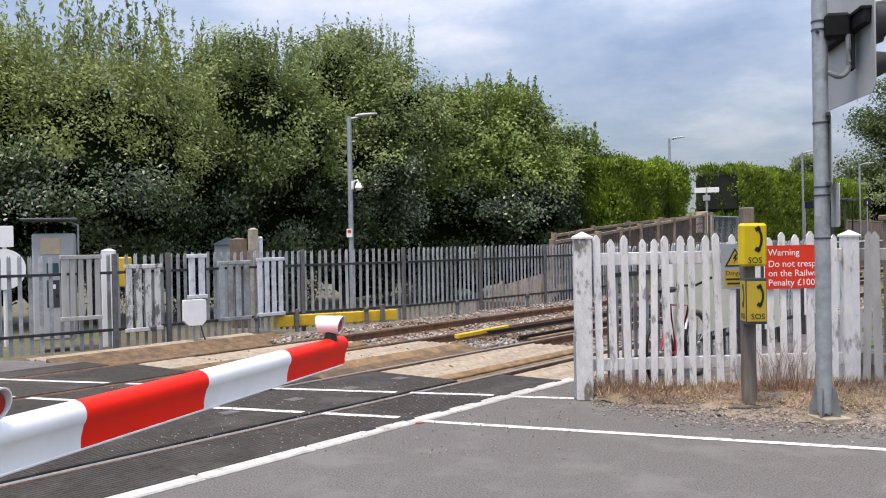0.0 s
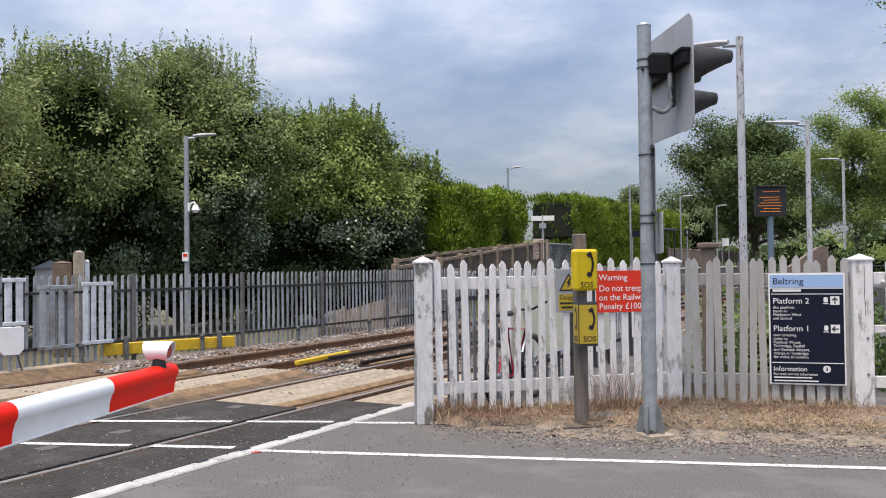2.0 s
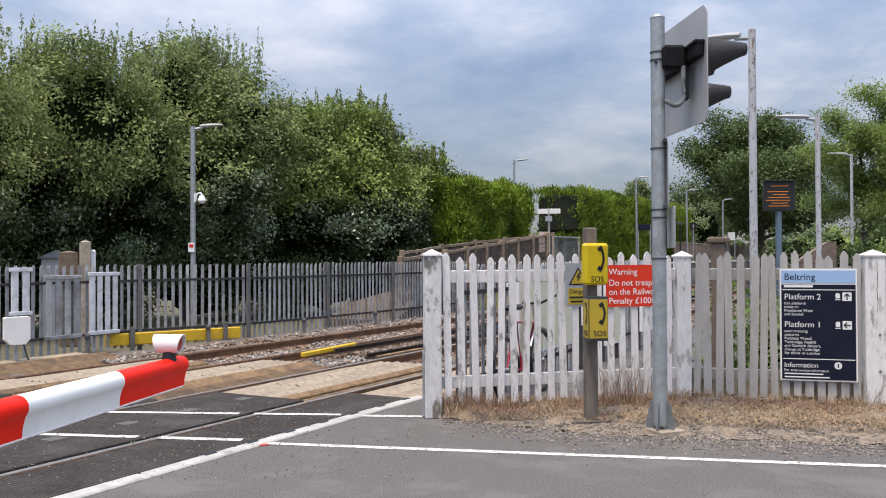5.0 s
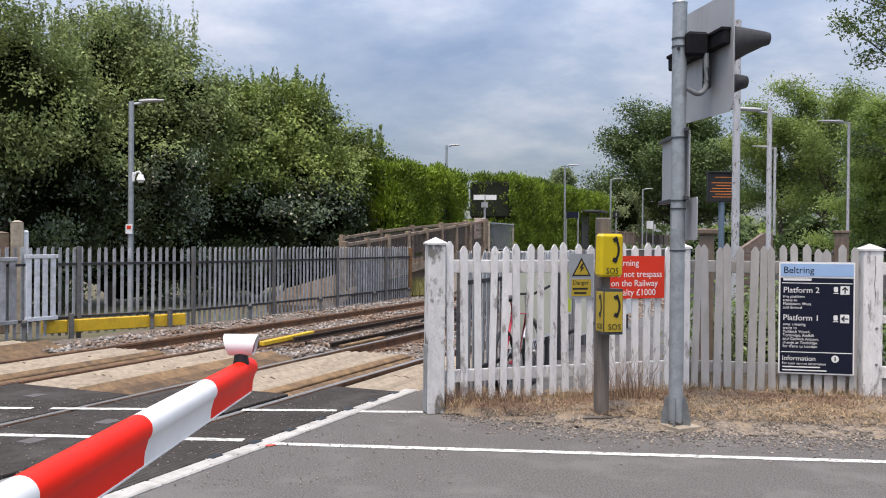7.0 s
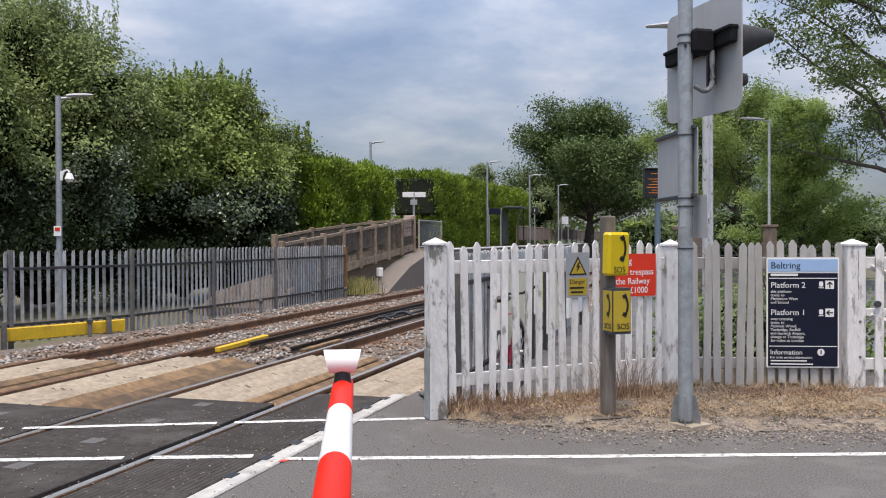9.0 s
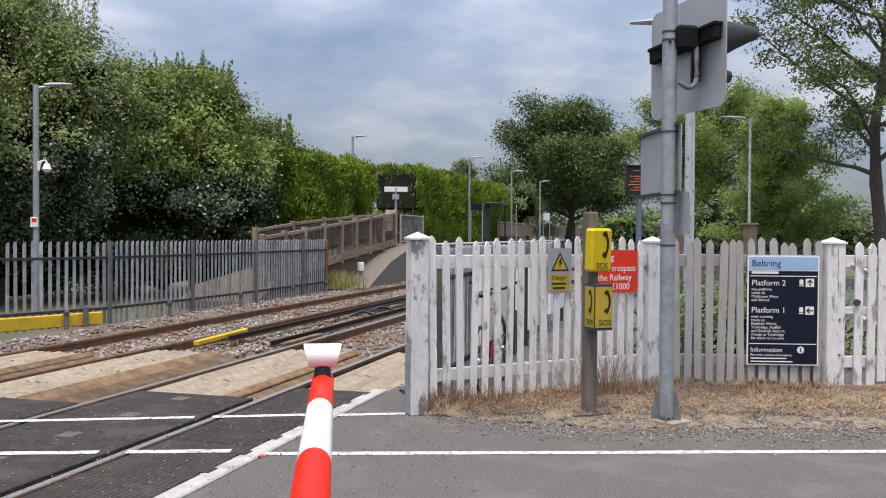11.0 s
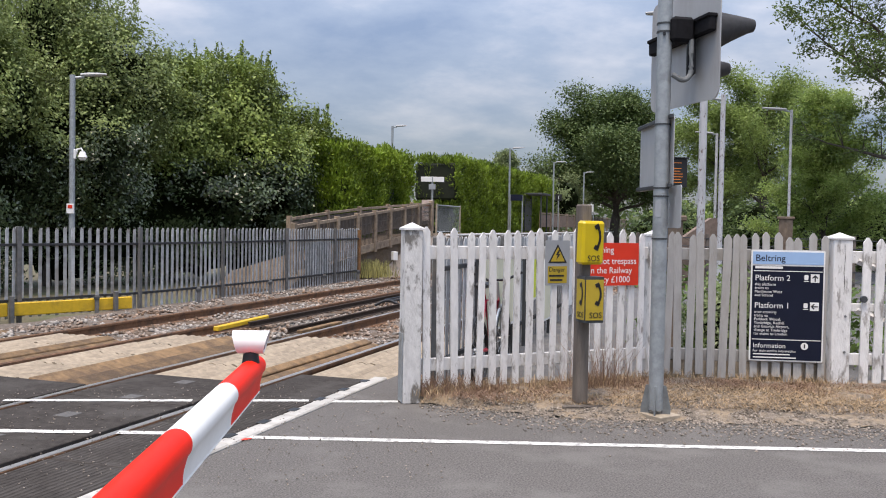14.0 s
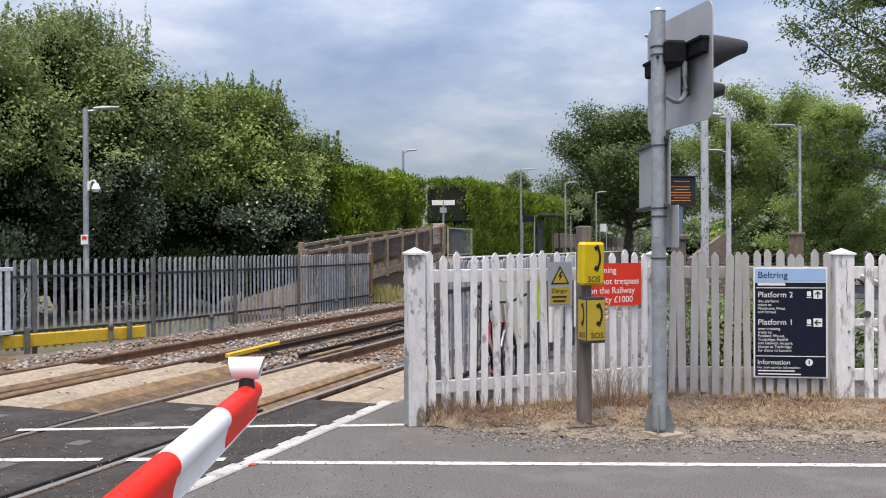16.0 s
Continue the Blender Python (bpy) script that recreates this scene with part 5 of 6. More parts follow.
CREAM = mat("cream_poster", (0.70, 0.67, 0.50), 0.5, var=0.08, scale=4)
LIME = mat("lime_poster", (0.62, 0.70, 0.05), 0.5, var=0.08, scale=4)
notice_board(1.60, 3.32, 0.40, 1.30, CREAM, "white framed notice board with a cream poster", 0.2)
notice_board(3.80, 4.22, 0.60, 1.24, LIME, "narrow lime yellow notice on a post", 0.2)
notice_board(4.75, 5.5, 0.24, 1.22, CREAM, "white framed notice board with a pale poster", 0.2)
notice_board(6.6, 8.6, 0.3, 1.2, SIGNWHITE, "white framed notice board beside the platform", 0.2)



def palisade(points, top, bottom, pitch, pale_w, material, label, posts=True, skip=()):
    """Steel palisade along points: posts, two rails a bay, pales with split pointed tops."""
    th = thing("palisade_fence", Matrix(), label, "fence")
    bm = bmesh.new()
    prism(bm, [(-pale_w / 2, 0), (pale_w / 2, 0), (pale_w / 2, top - bottom - 0.05), (pale_w * 0.3, top - bottom), (0, top - bottom - 0.035), (-pale_w * 0.3, top - bottom), (-pale_w / 2, top - bottom - 0.05)], 0.012, pose(0, 0, 0, 90, 0, 0))
    for v in bm.verts:
        v.co.y += 0.02 * (1 - (2 * v.co.x / pale_w) ** 2) * -1
    pale = mesh_of(bm, "pale", material)
    r = random.Random(len(points))
    for a, b in zip(points, points[1:]):
        m, ln = along(a, b), math.dist(a, b)
        if posts:
            bm = bmesh.new()
            bx(bm, (0.075, 0.06, top - bottom + 0.12), m @ pose(0, -0.02, (top + bottom) / 2 - 0.05), 0.004)
            part("post", bm, PALIDARK, th)
        for z in (top - 0.30, bottom + 0.30):
            bm = bmesh.new()
            bx(bm, (ln - 0.06, 0.04, 0.045), m @ pose(ln / 2, 0.0, z), 0.003)
            part("fence_rail", bm, PALIRAIL, th)
        n = max(1, round(ln / pitch))
        for i in range(n):
            part("pale", pale, None, th, "", m @ pose((i + 0.5) * ln / n, 0.035, bottom + r.uniform(-0.015, 0.015), 0, r.uniform(-0.5, 0.5), r.uniform(-3, 3)))
    return th


FENCE = [(-8.7, 3.5), (-7.5, 4.85), (-6.95, 5.65), (-5.3, 8.14), (-3.53, 9.6), (-2.07, 11.6), (-0.62, 13.93), (0.79, 16.38), (1.69, 17.96)]
palisade([(-11.5, 0.4), FENCE[0]], 1.46, -0.08, 0.15, 0.06, PALI, "grey steel palisade fence beside the road")
palisade(FENCE, 1.46, -0.08, 0.15, 0.06, PALI, "grey galvanised steel palisade fence along the railway")
palisade([tuple(cs(0.10, 0.35)[:2]), tuple(cs(0.05, 3.0)[:2]), tuple(cs(0.0, 5.7)[:2]), tuple(cs(0.0, 8.4)[:2])], 1.5, 0.0, 0.15, 0.07, PALI, "grey steel palisade fence between yard and track")


RUSTPOST = mat("rusted_post", (0.24, 0.12, 0.05), 0.85, var=0.3, scale=12, stain=(0.12, 0.07, 0.04), samount=0.7, sscale=5)
th_ = thing("rusty_fence_post", pose(1.66, 17.9, -0.1, 0, 0, 60), "rust-brown steel post at the palisade's end", "post")
bm = bmesh.new()
bx(bm, (0.09, 0.07, 1.5), pose(0, 0, 0.75), 0.006)
part("shaft", bm, RUSTPOST, th_)
bm = bmesh.new()
bx(bm, (0.10, 0.08, 0.03), pose(0, 0, 1.5), 0.006)
part("cap", bm, RUSTPOST, th_)
th_ = thing("steel_sheet", along((0.02, 15.04), (0.71, 16.24)) @ pose(0, 0.09, 0), "plain grey-green steel sheet behind the palisade pales", "panel")
bm = bmesh.new()
bx(bm, (1.36, 0.012, 0.92), pose(0.69, 0, 0.62), 0.003)
part("sheet", bm, GALVDARK, th_)
bm = bmesh.new()
bx(bm, (1.38, 0.03, 0.03), pose(0.69, 0, 1.10), 0.003)
part("top_edge", bm, GALV, th_)


def stub(x, y, h):
    th = thing("cable_post", pose(x, y, -0.15), "short dark steel stub post beside the ballast", "post", "stub posts along the fence")
    bm = bmesh.new()
    bx(bm, (0.07, 0.05, h), pose(0, 0, h / 2), 0.006)
    part("post", bm, PALIDARK, th)
    bm = bmesh.new()
    bx(bm, (0.1, 0.02, 0.06), pose(0, -0.03, h - 0.06), 0.004)
    part("clip", bm, DARKGREY, th)


for k in range(1, len(FENCE) - 1):
    a, b = Vector(FENCE[k]), Vector(FENCE[k + 1])
    q = a.lerp(b, 0.55)
    nn = Vector((b.y - a.y, a.x - b.x)).normalized() * 0.3
    stub(q.x + nn.x, q.y + nn.y, 0.42)


def patch(a, b, z0, z1, n, material, label):
    """A slatted steel panel bolted on the fence's near side."""
    m, ln = along(a, b), math.dist(a, b)
    th = thing("steel_patch_panel", m, label, "fence panel", "patch panels on the palisade")
    for z in (z0 + 0.03, z1 - 0.03):
        bm = bmesh.new()
        bx(bm, (ln, 0.05, 0.065), pose(ln / 2, -0.07, z), 0.006)
        part("panel_rail", bm, material, th)
    bm = bmesh.new()
    bx(bm, (ln / n * 0.62, 0.03, z1 - z0 - 0.1), Matrix(), 0.006)
    slat = mesh_of(bm, "slat", material)
    for i in range(n):
        part("slat", slat, None, th, "", pose((i + 0.5) * ln / n, -0.06, (z0 + z1) / 2))


patch((-8.08, 4.19), (-7.65, 4.68), 0.42, 1.46, 5, GREYPICK, "weathered grey slatted steel panel on the fence")
patch((-7.42, 4.97), (-7.03, 5.53), 0.16, 1.28, 4, POSTWHITE, "dirty white slatted steel panel on the fence")
patch((-6.76, 5.94), (-6.54, 6.27), 0.65, 1.43, 2, PALIWHITE, "short white slatted steel panel on the fence")
patch((-6.41, 6.46), (-6.02, 7.06), 0.2, 1.29, 4, PALI, "grey slatted steel panel on the fence")
patch((-5.94, 7.18), (-5.58, 7.72), 0.22, 1.33, 4, PALIWHITE, "bright white slatted steel panel on the fence")


def yellow_beam():
    a, b = (-5.75, 7.62), (-3.62, 9.2)
    m, ln = along(a, b), math.dist(a, b)
    th = thing("yellow_trough_beam", m, "chipped yellow steel beam lying along the fence's foot", "beam")
    for x0, x1 in ((0.0, 0.42), (0.5, ln)):
        bm = bmesh.new()
        bx(bm, (x1 - x0, 0.10, 0.22), pose((x0 + x1) / 2, 0, 0.08), 0.012)
        part("beam", bm, YELLOW, th)
    for x in (0.46, ln - 0.35):
        bm = bmesh.new()
        bx(bm, (0.07, 0.08, 0.46), pose(x, -0.09, 0.08), 0.008)
        part("stake", bm, PALIDARK, th, "dark steel stake")


yellow_beam()


def track_box():
    th = thing("trackside_box", pose(-6.3, 5.25, -0.05, 0, 0, 40), "white plastic trackside box on a thin post", "box")
    bm = bmesh.new()
    cyl(bm, 0.022, 0.022, 0.32, Matrix(), 10)
    part("post", bm, GALV, th)
    bm = bmesh.new()
    prism(bm, [(-0.11, 0), (0.11, 0.0), (0.18, 0.08), (0.18, 0.41), (0.165, 0.425), (-0.165, 0.425), (-0.18, 0.41), (-0.18, 0.08)], 0.16, pose(0, 0.08, 0.30, 90, 0, 0))
    part("housing", bm, SIGNWHITE, th)
    bm = bmesh.new()
    tube(bm, [(0.1, 0.0, 0.3), (0.16, 0.02, 0.1), (0.2, 0.03, 0.0)], 0.012, 6)
    part("cable", bm, DARKGREY, th)


track_box()


def ticket_machine():
    th = thing("ticket_machine", pose(-9.5, 6.4, -0.1, 0, 0, 28), "grey platform ticket machine under a dark canopy", "ticket machine")
    bm = bmesh.new()
    bx(bm, (0.72, 0.6, 1.95), pose(0, 0, 0.975), 0.03)
    body = part("body", bm, GREYBOX, th)
    for name, size, m, material in (("screen", (0.2, 0.01, 0.22), pose(-0.02, -0.305, 1.3), mat("machine_screen", (0.02, 0.10, 0.10), 0.2)), ("poster", (0.34, 0.01, 0.3), pose(-0.05, -0.305, 1.72), mat("faded_poster", (0.55, 0.42, 0.28), 0.6, stain=(0.4, 0.4, 0.38), samount=0.7)), ("payment_panel", (0.28, 0.012, 0.5), pose(0.02, -0.304, 0.85), DARKGREY), ("card_slot", (0.09, 0.012, 0.07), pose(0.07, -0.312, 0.82), BLACK), ("coin_tray", (0.12, 0.015, 0.08), pose(-0.03, -0.312, 0.98), SIGNWHITE)):
        bm = bmesh.new()
        bx(bm, size, m, 0.003)
        part(name, bm, material, body)
    bm = bmesh.new()
    bx(bm, (0.95, 0.9, 0.05), pose(-0.05, -0.1, 2.2), 0.01)
    part("canopy", bm, DARKGREY, th, "dark canopy")
    bm = bmesh.new()
    tube(bm, [(0.42, -0.3, 0), (0.42, -0.3, 2.1), (0.2, -0.3, 2.2)], 0.02, 8)
    part("canopy_post", bm, GALV, th)


ticket_machine()


def round_sign():
    th = thing("round_sign", pose(-9.1, 4.35, 0, 0, 0, 20), "white round road sign seen from behind on a post", "sign")
    bm = bmesh.new()
    cyl(bm, 0.035, 0.035, 1.9, Matrix(), 12)
    part("post", bm, SIGNWHITE, th)
    bm = bmesh.new()
    cyl(bm, 0.33, 0.33, 0.012, pose(0, -0.05, 1.25, 90, 0, 0), 32)
    part("disc", bm, SIGNWHITE, th)
    bm = bmesh.new()
    bx(bm, (0.5, 0.012, 0.34), pose(-0.1, -0.05, 1.78), 0.003)
    part("plate", bm, SIGNWHITE, th)


round_sign()

th_ = thing("yellow_grit_bin", pose(-8.3, 6.5, -0.1, 0, 0, 30), "yellow box with a dark panel behind the fence", "box")
bm = bmesh.new()
bx(bm, (0.45, 0.25, 0.55), pose(0, 0, 1.22), 0.02)
part("body", bm, YELLOW, th_)
bm = bmesh.new()
bx(bm, (0.1, 0.1, 0.95), pose(-0.1, 0, 0.475), 0.005)
part("leg", bm, DARKGREY, th_)

for x, y, w, z, mt, lab in ((-6.92, 8.95, 0.34, 1.70, WOODPIER, "weathered brown square post behind the steel fence"), (-6.56, 8.85, 0.20, 1.90, CONCRETE, "tall grey concrete post behind the steel fence"), (-6.44, 8.92, 0.11, 1.72, PALIWHITE, "white painted post behind the steel fence"), (-8.0, 5.6, 0.24, 1.52, SIGNWHITE, "white post with a pointed cap behind the fence")):
    th_ = thing("old_gate_post", pose(x, y, -0.15, 0, 0, 25), lab, "post")
    bm = bmesh.new()
    bx(bm, (w, w, z + 0.15), pose(0, 0, (z + 0.15) / 2), 0.015)
    part("shaft", bm, mt, th_)
    bm = bmesh.new()
    cyl(bm, w * 0.72, 0.04, 0.035, pose(0, 0, z + 0.15, 0, 0, 45), 4)
    part("cap", bm, mt, th_)
th_ = thing("garden_shed", pose(-8.75, 13.0, -0.3, 0, 0, 20), "small blue-grey shed roof under the trees", "shed")
bm = bmesh.new()
bx(bm, (0.66, 0.66, 1.9), pose(0, 0, 0.95), 0.01)
part("wall", bm, GREYBOX, th_)
bm = bmesh.new()
prism(bm, [(-0.42, 0), (0.42, 0), (0, 0.20)], 0.84, pose(0, 0.42, 1.9, 90, 0, 0))
part("roof", bm, mat("grey_felt", (0.16, 0.19, 0.21), 0.8), th_)


# ---- ramp and far platform ----
def sloped(name, pts, c0, c1, material, label):
    """A bank whose top follows (s, z) between two lines along the rails."""
    bm = bmesh.new()
    rows = [[bm.verts.new(cs(c, s, zz)) for c, zz in ((c0, -0.3), (c0, z), (c1, z), (c1, -0.3))] for s, z in pts]
    for p, q in zip(rows, rows[1:]):
        for i in range(3):
            bm.faces.new((p[i], q[i], q[i + 1], p[i + 1]))
    bm.faces.new(rows[0])
    bm.faces.new(rows[-1][::-1])
    return tagged(part(name, bm, material), label, "platform", kind="structure")


sloped("ramp_path", [(12.2, -0.1), (13.2, 0.28), (16.0, 0.60), (19.0, 0.90), (23.0, 1.22), (75.0, 1.22)], -7.98, -10.2, RAMPDIRT, "brown gravelled path rising to the far platform")
sloped("platform_ramp", [(17.6, -0.2), (18.6, 0.18), (20.2, 0.72), (22.0, 1.08), (23.4, 1.216), (75.0, 1.216)], -7.15, -7.96, RAMPSTONE, "worn grey gravel end slope of the far platform")
bm = bmesh.new()
bx(bm, (0.3, 52, 0.06), csm(-7.25, 49.0, 1.24), 0.01)
tagged(part("platform_edge", bm, SIGNWHITE), "white edge slab of the far platform", "platform", kind="structure")


def ramp_fence(c, posts, zpost, name, label, panel):
    th = thing(name, Matrix(), label, "fence")
    bm = bmesh.new()
    bx(bm, (0.13, 0.16, 1.3), Matrix(), 0.012)
    post = mesh_of(bm, "post", RAMPPOST)
    for s in posts:
        part("post", post, None, th, "", csm(c, s, zpost(s) - 0.65 + 0.04))
    for a, b in zip(posts, posts[1:]):
        za, zb = zpost(a), zpost(b)
        pa, pb = cs(c, a), cs(c, b)
        if panel is None:
            bm = bmesh.new()
            for k in range(1, 14):
                q, z = pa.lerp(pb, k / 14), za + (zb - za) * k / 14
                tube(bm, [q + Vector((0, 0, z - 0.98)), q + Vector((0, 0, z - 0.1))], 0.011, 4)
            for h in (-0.35, -0.65):
                tube(bm, [pa + Vector((0, 0, za + h)), pb + Vector((0, 0, zb + h))], 0.011, 4)
            part("mesh_panel", bm, DARKPANEL, th, "dark wire mesh infill")
        for lo, hi, t_, mt in ((-0.10, -0.02, 0.09, RAMPPOST), (-0.95, -0.14, 0.03, panel) if panel else (-1.2, -0.98, 0.05, RAMPPOST)):
            bm = bmesh.new()
            o = N * t_ / 2
            vs = [[bm.verts.new(p + o * k + Vector((0, 0, z + h))) for k in (-1, 1) for h in (lo, hi)] for p, z in ((pa, za), (pb, zb))]
            for i, j in ((0, 1), (1, 3), (3, 2), (2, 0)):
                bm.faces.new((vs[0][i], vs[0][j], vs[1][j], vs[1][i]))
            bm.faces.new([vs[0][i] for i in (0, 1, 3, 2)])
            bm.faces.new([vs[1][i] for i in (0, 2, 3, 1)])
            part("top_rail" if hi > -0.1 else "panel", bm, mt, th)
    return th


def z_ramp(s):
    return float(np.interp(s, [12.3, 14.9, 17.6, 20.1, 22.8], [1.56, 1.77, 2.0, 2.21, 2.45]))


ramp_fence(-7.9, [12.36, 13.61, 14.87, 16.22, 17.56, 18.81, 20.07, 21.40, 22.78], z_ramp, "ramp_fence", "dark panel fence with concrete posts up the ramp", None)
ramp_fence(-9.7, [15.4, 17.9, 20.4, 23.0, 25.5, 28.0], lambda s: float(np.interp(s, [15.5, 17.2, 19.2, 21.4, 24.3, 28.0], [1.76, 1.93, 2.09, 2.23, 2.39, 2.6])), "ramp_back_fence", "old timber fence with pale capping behind the ramp", DARKPANEL)
ramp_fence(-9.2, [47.5 + 3 * k for k in range(16)], lambda s: 2.52, "platform_fence", "brown timber fence along the far platform", BROWNFENCE)

th_ = thing("platform_gate", csm(-7.9, 23.4, 1.2), "grey mesh gate at the head of the ramp", "gate")
for y in (0.0, 2.9):
    bm = bmesh.new()
    bx(bm, (0.06, 0.06, 1.2), pose(0, y, 0.6), 0.006)
    part("gate_post", bm, CONCRETE, th_)
for z in (1.15, 0.15):
    bm = bmesh.new()
    tube(bm, [(0, 0, z), (0, 2.9, z)], 0.02, 8)
    part("gate_rail", bm, GALV, th_)
for k in range(1, 24):
    bm = bmesh.new()
    tube(bm, [(0, 2.9 * k / 24, 0.15), (0, 2.9 * k / 24, 1.15)], 0.008, 4)
    part("gate_bar", bm, GALV, th_)


def finger_sign():
    p = cs(-8.3, 24.0, 1.2)
    th = thing("station_sign", pose(p.x, p.y, p.z, 0, 0, -14), "white T-shaped station sign on a thin post above the ramp", "sign")
    bm = bmesh.new()
    cyl(bm, 0.045, 0.045, 2.25, Matrix(), 12)
    part("post", bm, GALV, th)
    for x in (-0.22, 0.24):
        bm = bmesh.new()
        bx(bm, (0.42, 0.03, 0.19), pose(x, -0.05, 2.14), 0.005)
        part("sign_panel", bm, SIGNWHITE, th)
    bm = bmesh.new()
    bx(bm, (0.26, 0.03, 0.2), pose(0, -0.05, 1.85), 0.005)
    part("small_panel", bm, SIGNGREY, th)
    bm = bmesh.new()
    bx(bm, (0.42, 0.02, 0.8), pose(-0.18, -0.06, 0.95), 0.006)
    pl = part("notice_plate", bm, mat("faded_notice", (0.52, 0.40, 0.36), 0.6, stain=(0.6, 0.55, 0.5), samount=0.7), th, "faded pinkish notice plate")
    for z, ww in ((1.15, 0.3), (1.05, 0.26), (0.9, 0.3), (0.75, 0.22)):
        bm = bmesh.new()
        bx(bm, (ww, 0.004, 0.04), pose(-0.18, -0.073, z))
        part("text_bar", bm, SIGNRED if z > 1.1 else SIGNGREY, pl)


finger_sign()


def platform_sign(c, s, w, h, z, face, label, text=None, two=True, rz=-14):
    p = cs(c, s, 1.2)
    th = thing("platform_sign", pose(p.x, p.y, p.z, 0, 0, rz), label, "sign")
    for x in ((-w / 2, w / 2) if two else (0,)):
        bm = bmesh.new()
        cyl(bm, 0.04, 0.04, z, pose(x, 0.03, 0), 10)
        part("post", bm, GALV, th)
    bm = bmesh.new()
    bx(bm, (w, 0.04, h), pose(0, 0, z - h / 2), 0.006)
    part("panel", bm, face, th)
    if text:
        words(text, h * 0.75, SIGNWHITE, th, pose(0, -0.023, z - h * 0.78, 90, 0, 0), align="CENTER")
    return th


platform_sign(-8.2, 37.0, 0.62, 0.32, 2.05, NAVY, "navy station name sign on two grey posts")
platform_sign(-8.2, 48.2, 0.42, 0.42, 2.5, BLACK, "black square platform number sign on a post", "1", False)
platform_sign(-8.2, 61.0, 0.5, 0.6, 2.2, SIGNWHITE, "white information sign on posts")
p = cs(-9.0, 45.2, 1.2)
th_ = thing("waiting_shelter", pose(p.x, p.y, p.z, 0, 0, -31), "dark framed waiting shelter against the hedge", "shelter")
for x, y in ((-0.5, -0.85), (0.5, -0.85), (-0.5, 0.85), (0.5, 0.85)):
    bm = bmesh.new()
    bx(bm, (0.08, 0.08, 2.3), pose(x, y, 1.15), 0.008)
    part("post", bm, DARKGREY, th_)
bm = bmesh.new()
bx(bm, (1.4, 2.0, 0.12), pose(0, 0, 2.36), 0.02)
part("roof", bm, DARKGREY, th_)
bm = bmesh.new()
bx(bm, (0.04, 1.6, 2.0), pose(-0.5, 0, 1.1), 0.005)
part("back_panel", bm, DARKGREY, th_)

# ---- near platform and yard's end ----
bm = bmesh.new()
bx(bm, (5.5, 55, 1.0), csm(2.55, 45.5, 0.35), 0.02)
tagged(part("near_platform", bm, PATHTAR), "grey tarmac platform beyond the yard", "platform", kind="structure")
for x, y, z, w, lab in ((3.45, 1.65, 1.70, 0.14, "flaking brown brick pier behind the fence"), (12.1, 12.4, 1.9, 0.26, "short stone pier in the yard"), (16.8, 11.2, 1.9, 0.45, "short stone pier by the gate")):
    th_ = thing("stone_pier", pose(x, y, 0.02, 0, 0, 15), lab, "pier")
    bm = bmesh.new()
    bx(bm, (w, w, z), pose(0, 0, z / 2), 0.02)
    part("shaft", bm, WOODPIER, th_)
    bm = bmesh.new()
    bx(bm, (w + 0.06, w + 0.06, 0.07), pose(0, 0, z + 0.03), 0.015)
    part("cap", bm, WOODPIER, th_)
th_ = thing("yard_fence", Matrix(), "dark wire mesh fence at the yard's far side", "fence")
YF = [(8.5, 13.5), (12.1, 12.4), (16.8, 11.2), (22.0, 9.8)]
for a, b in zip(YF, YF[1:]):
    m, ln = along(a, b), math.dist(a, b)
    for k in range(int(ln / 1.8) + 1):
        bm = bmesh.new()
        bx(bm, (0.08, 0.08, 1.5), m @ pose(k * 1.8, 0.1, 0.75), 0.006)
        part("post", bm, OLDWOOD, th_)
    for z in (0.3, 0.6, 0.9, 1.2, 1.42):
        bm = bmesh.new()
        tube(bm, [m @ Vector((0, 0.05, z)), m @ Vector((ln / 2, 0.05, z - 0.04)), m @ Vector((ln, 0.05, z))], 0.012, 5)
        part("wire", bm, DARKGREY, th_)
th_ = thing("timber_ramp_wall", pose(9.6, 13.4, 0.03, 0, 0, 20), "brown sloping timber wing wall beside the platform ramp", "wall")
bm = bmesh.new()
prism(bm, [(0, 0), (1.5, 0), (1.5, 1.9), (1.2, 1.9), (0, 1.3)], 0.12, pose(0, 0.06, 0, 90, 0, 0))
part("wall", bm, BROWNFENCE, th_)


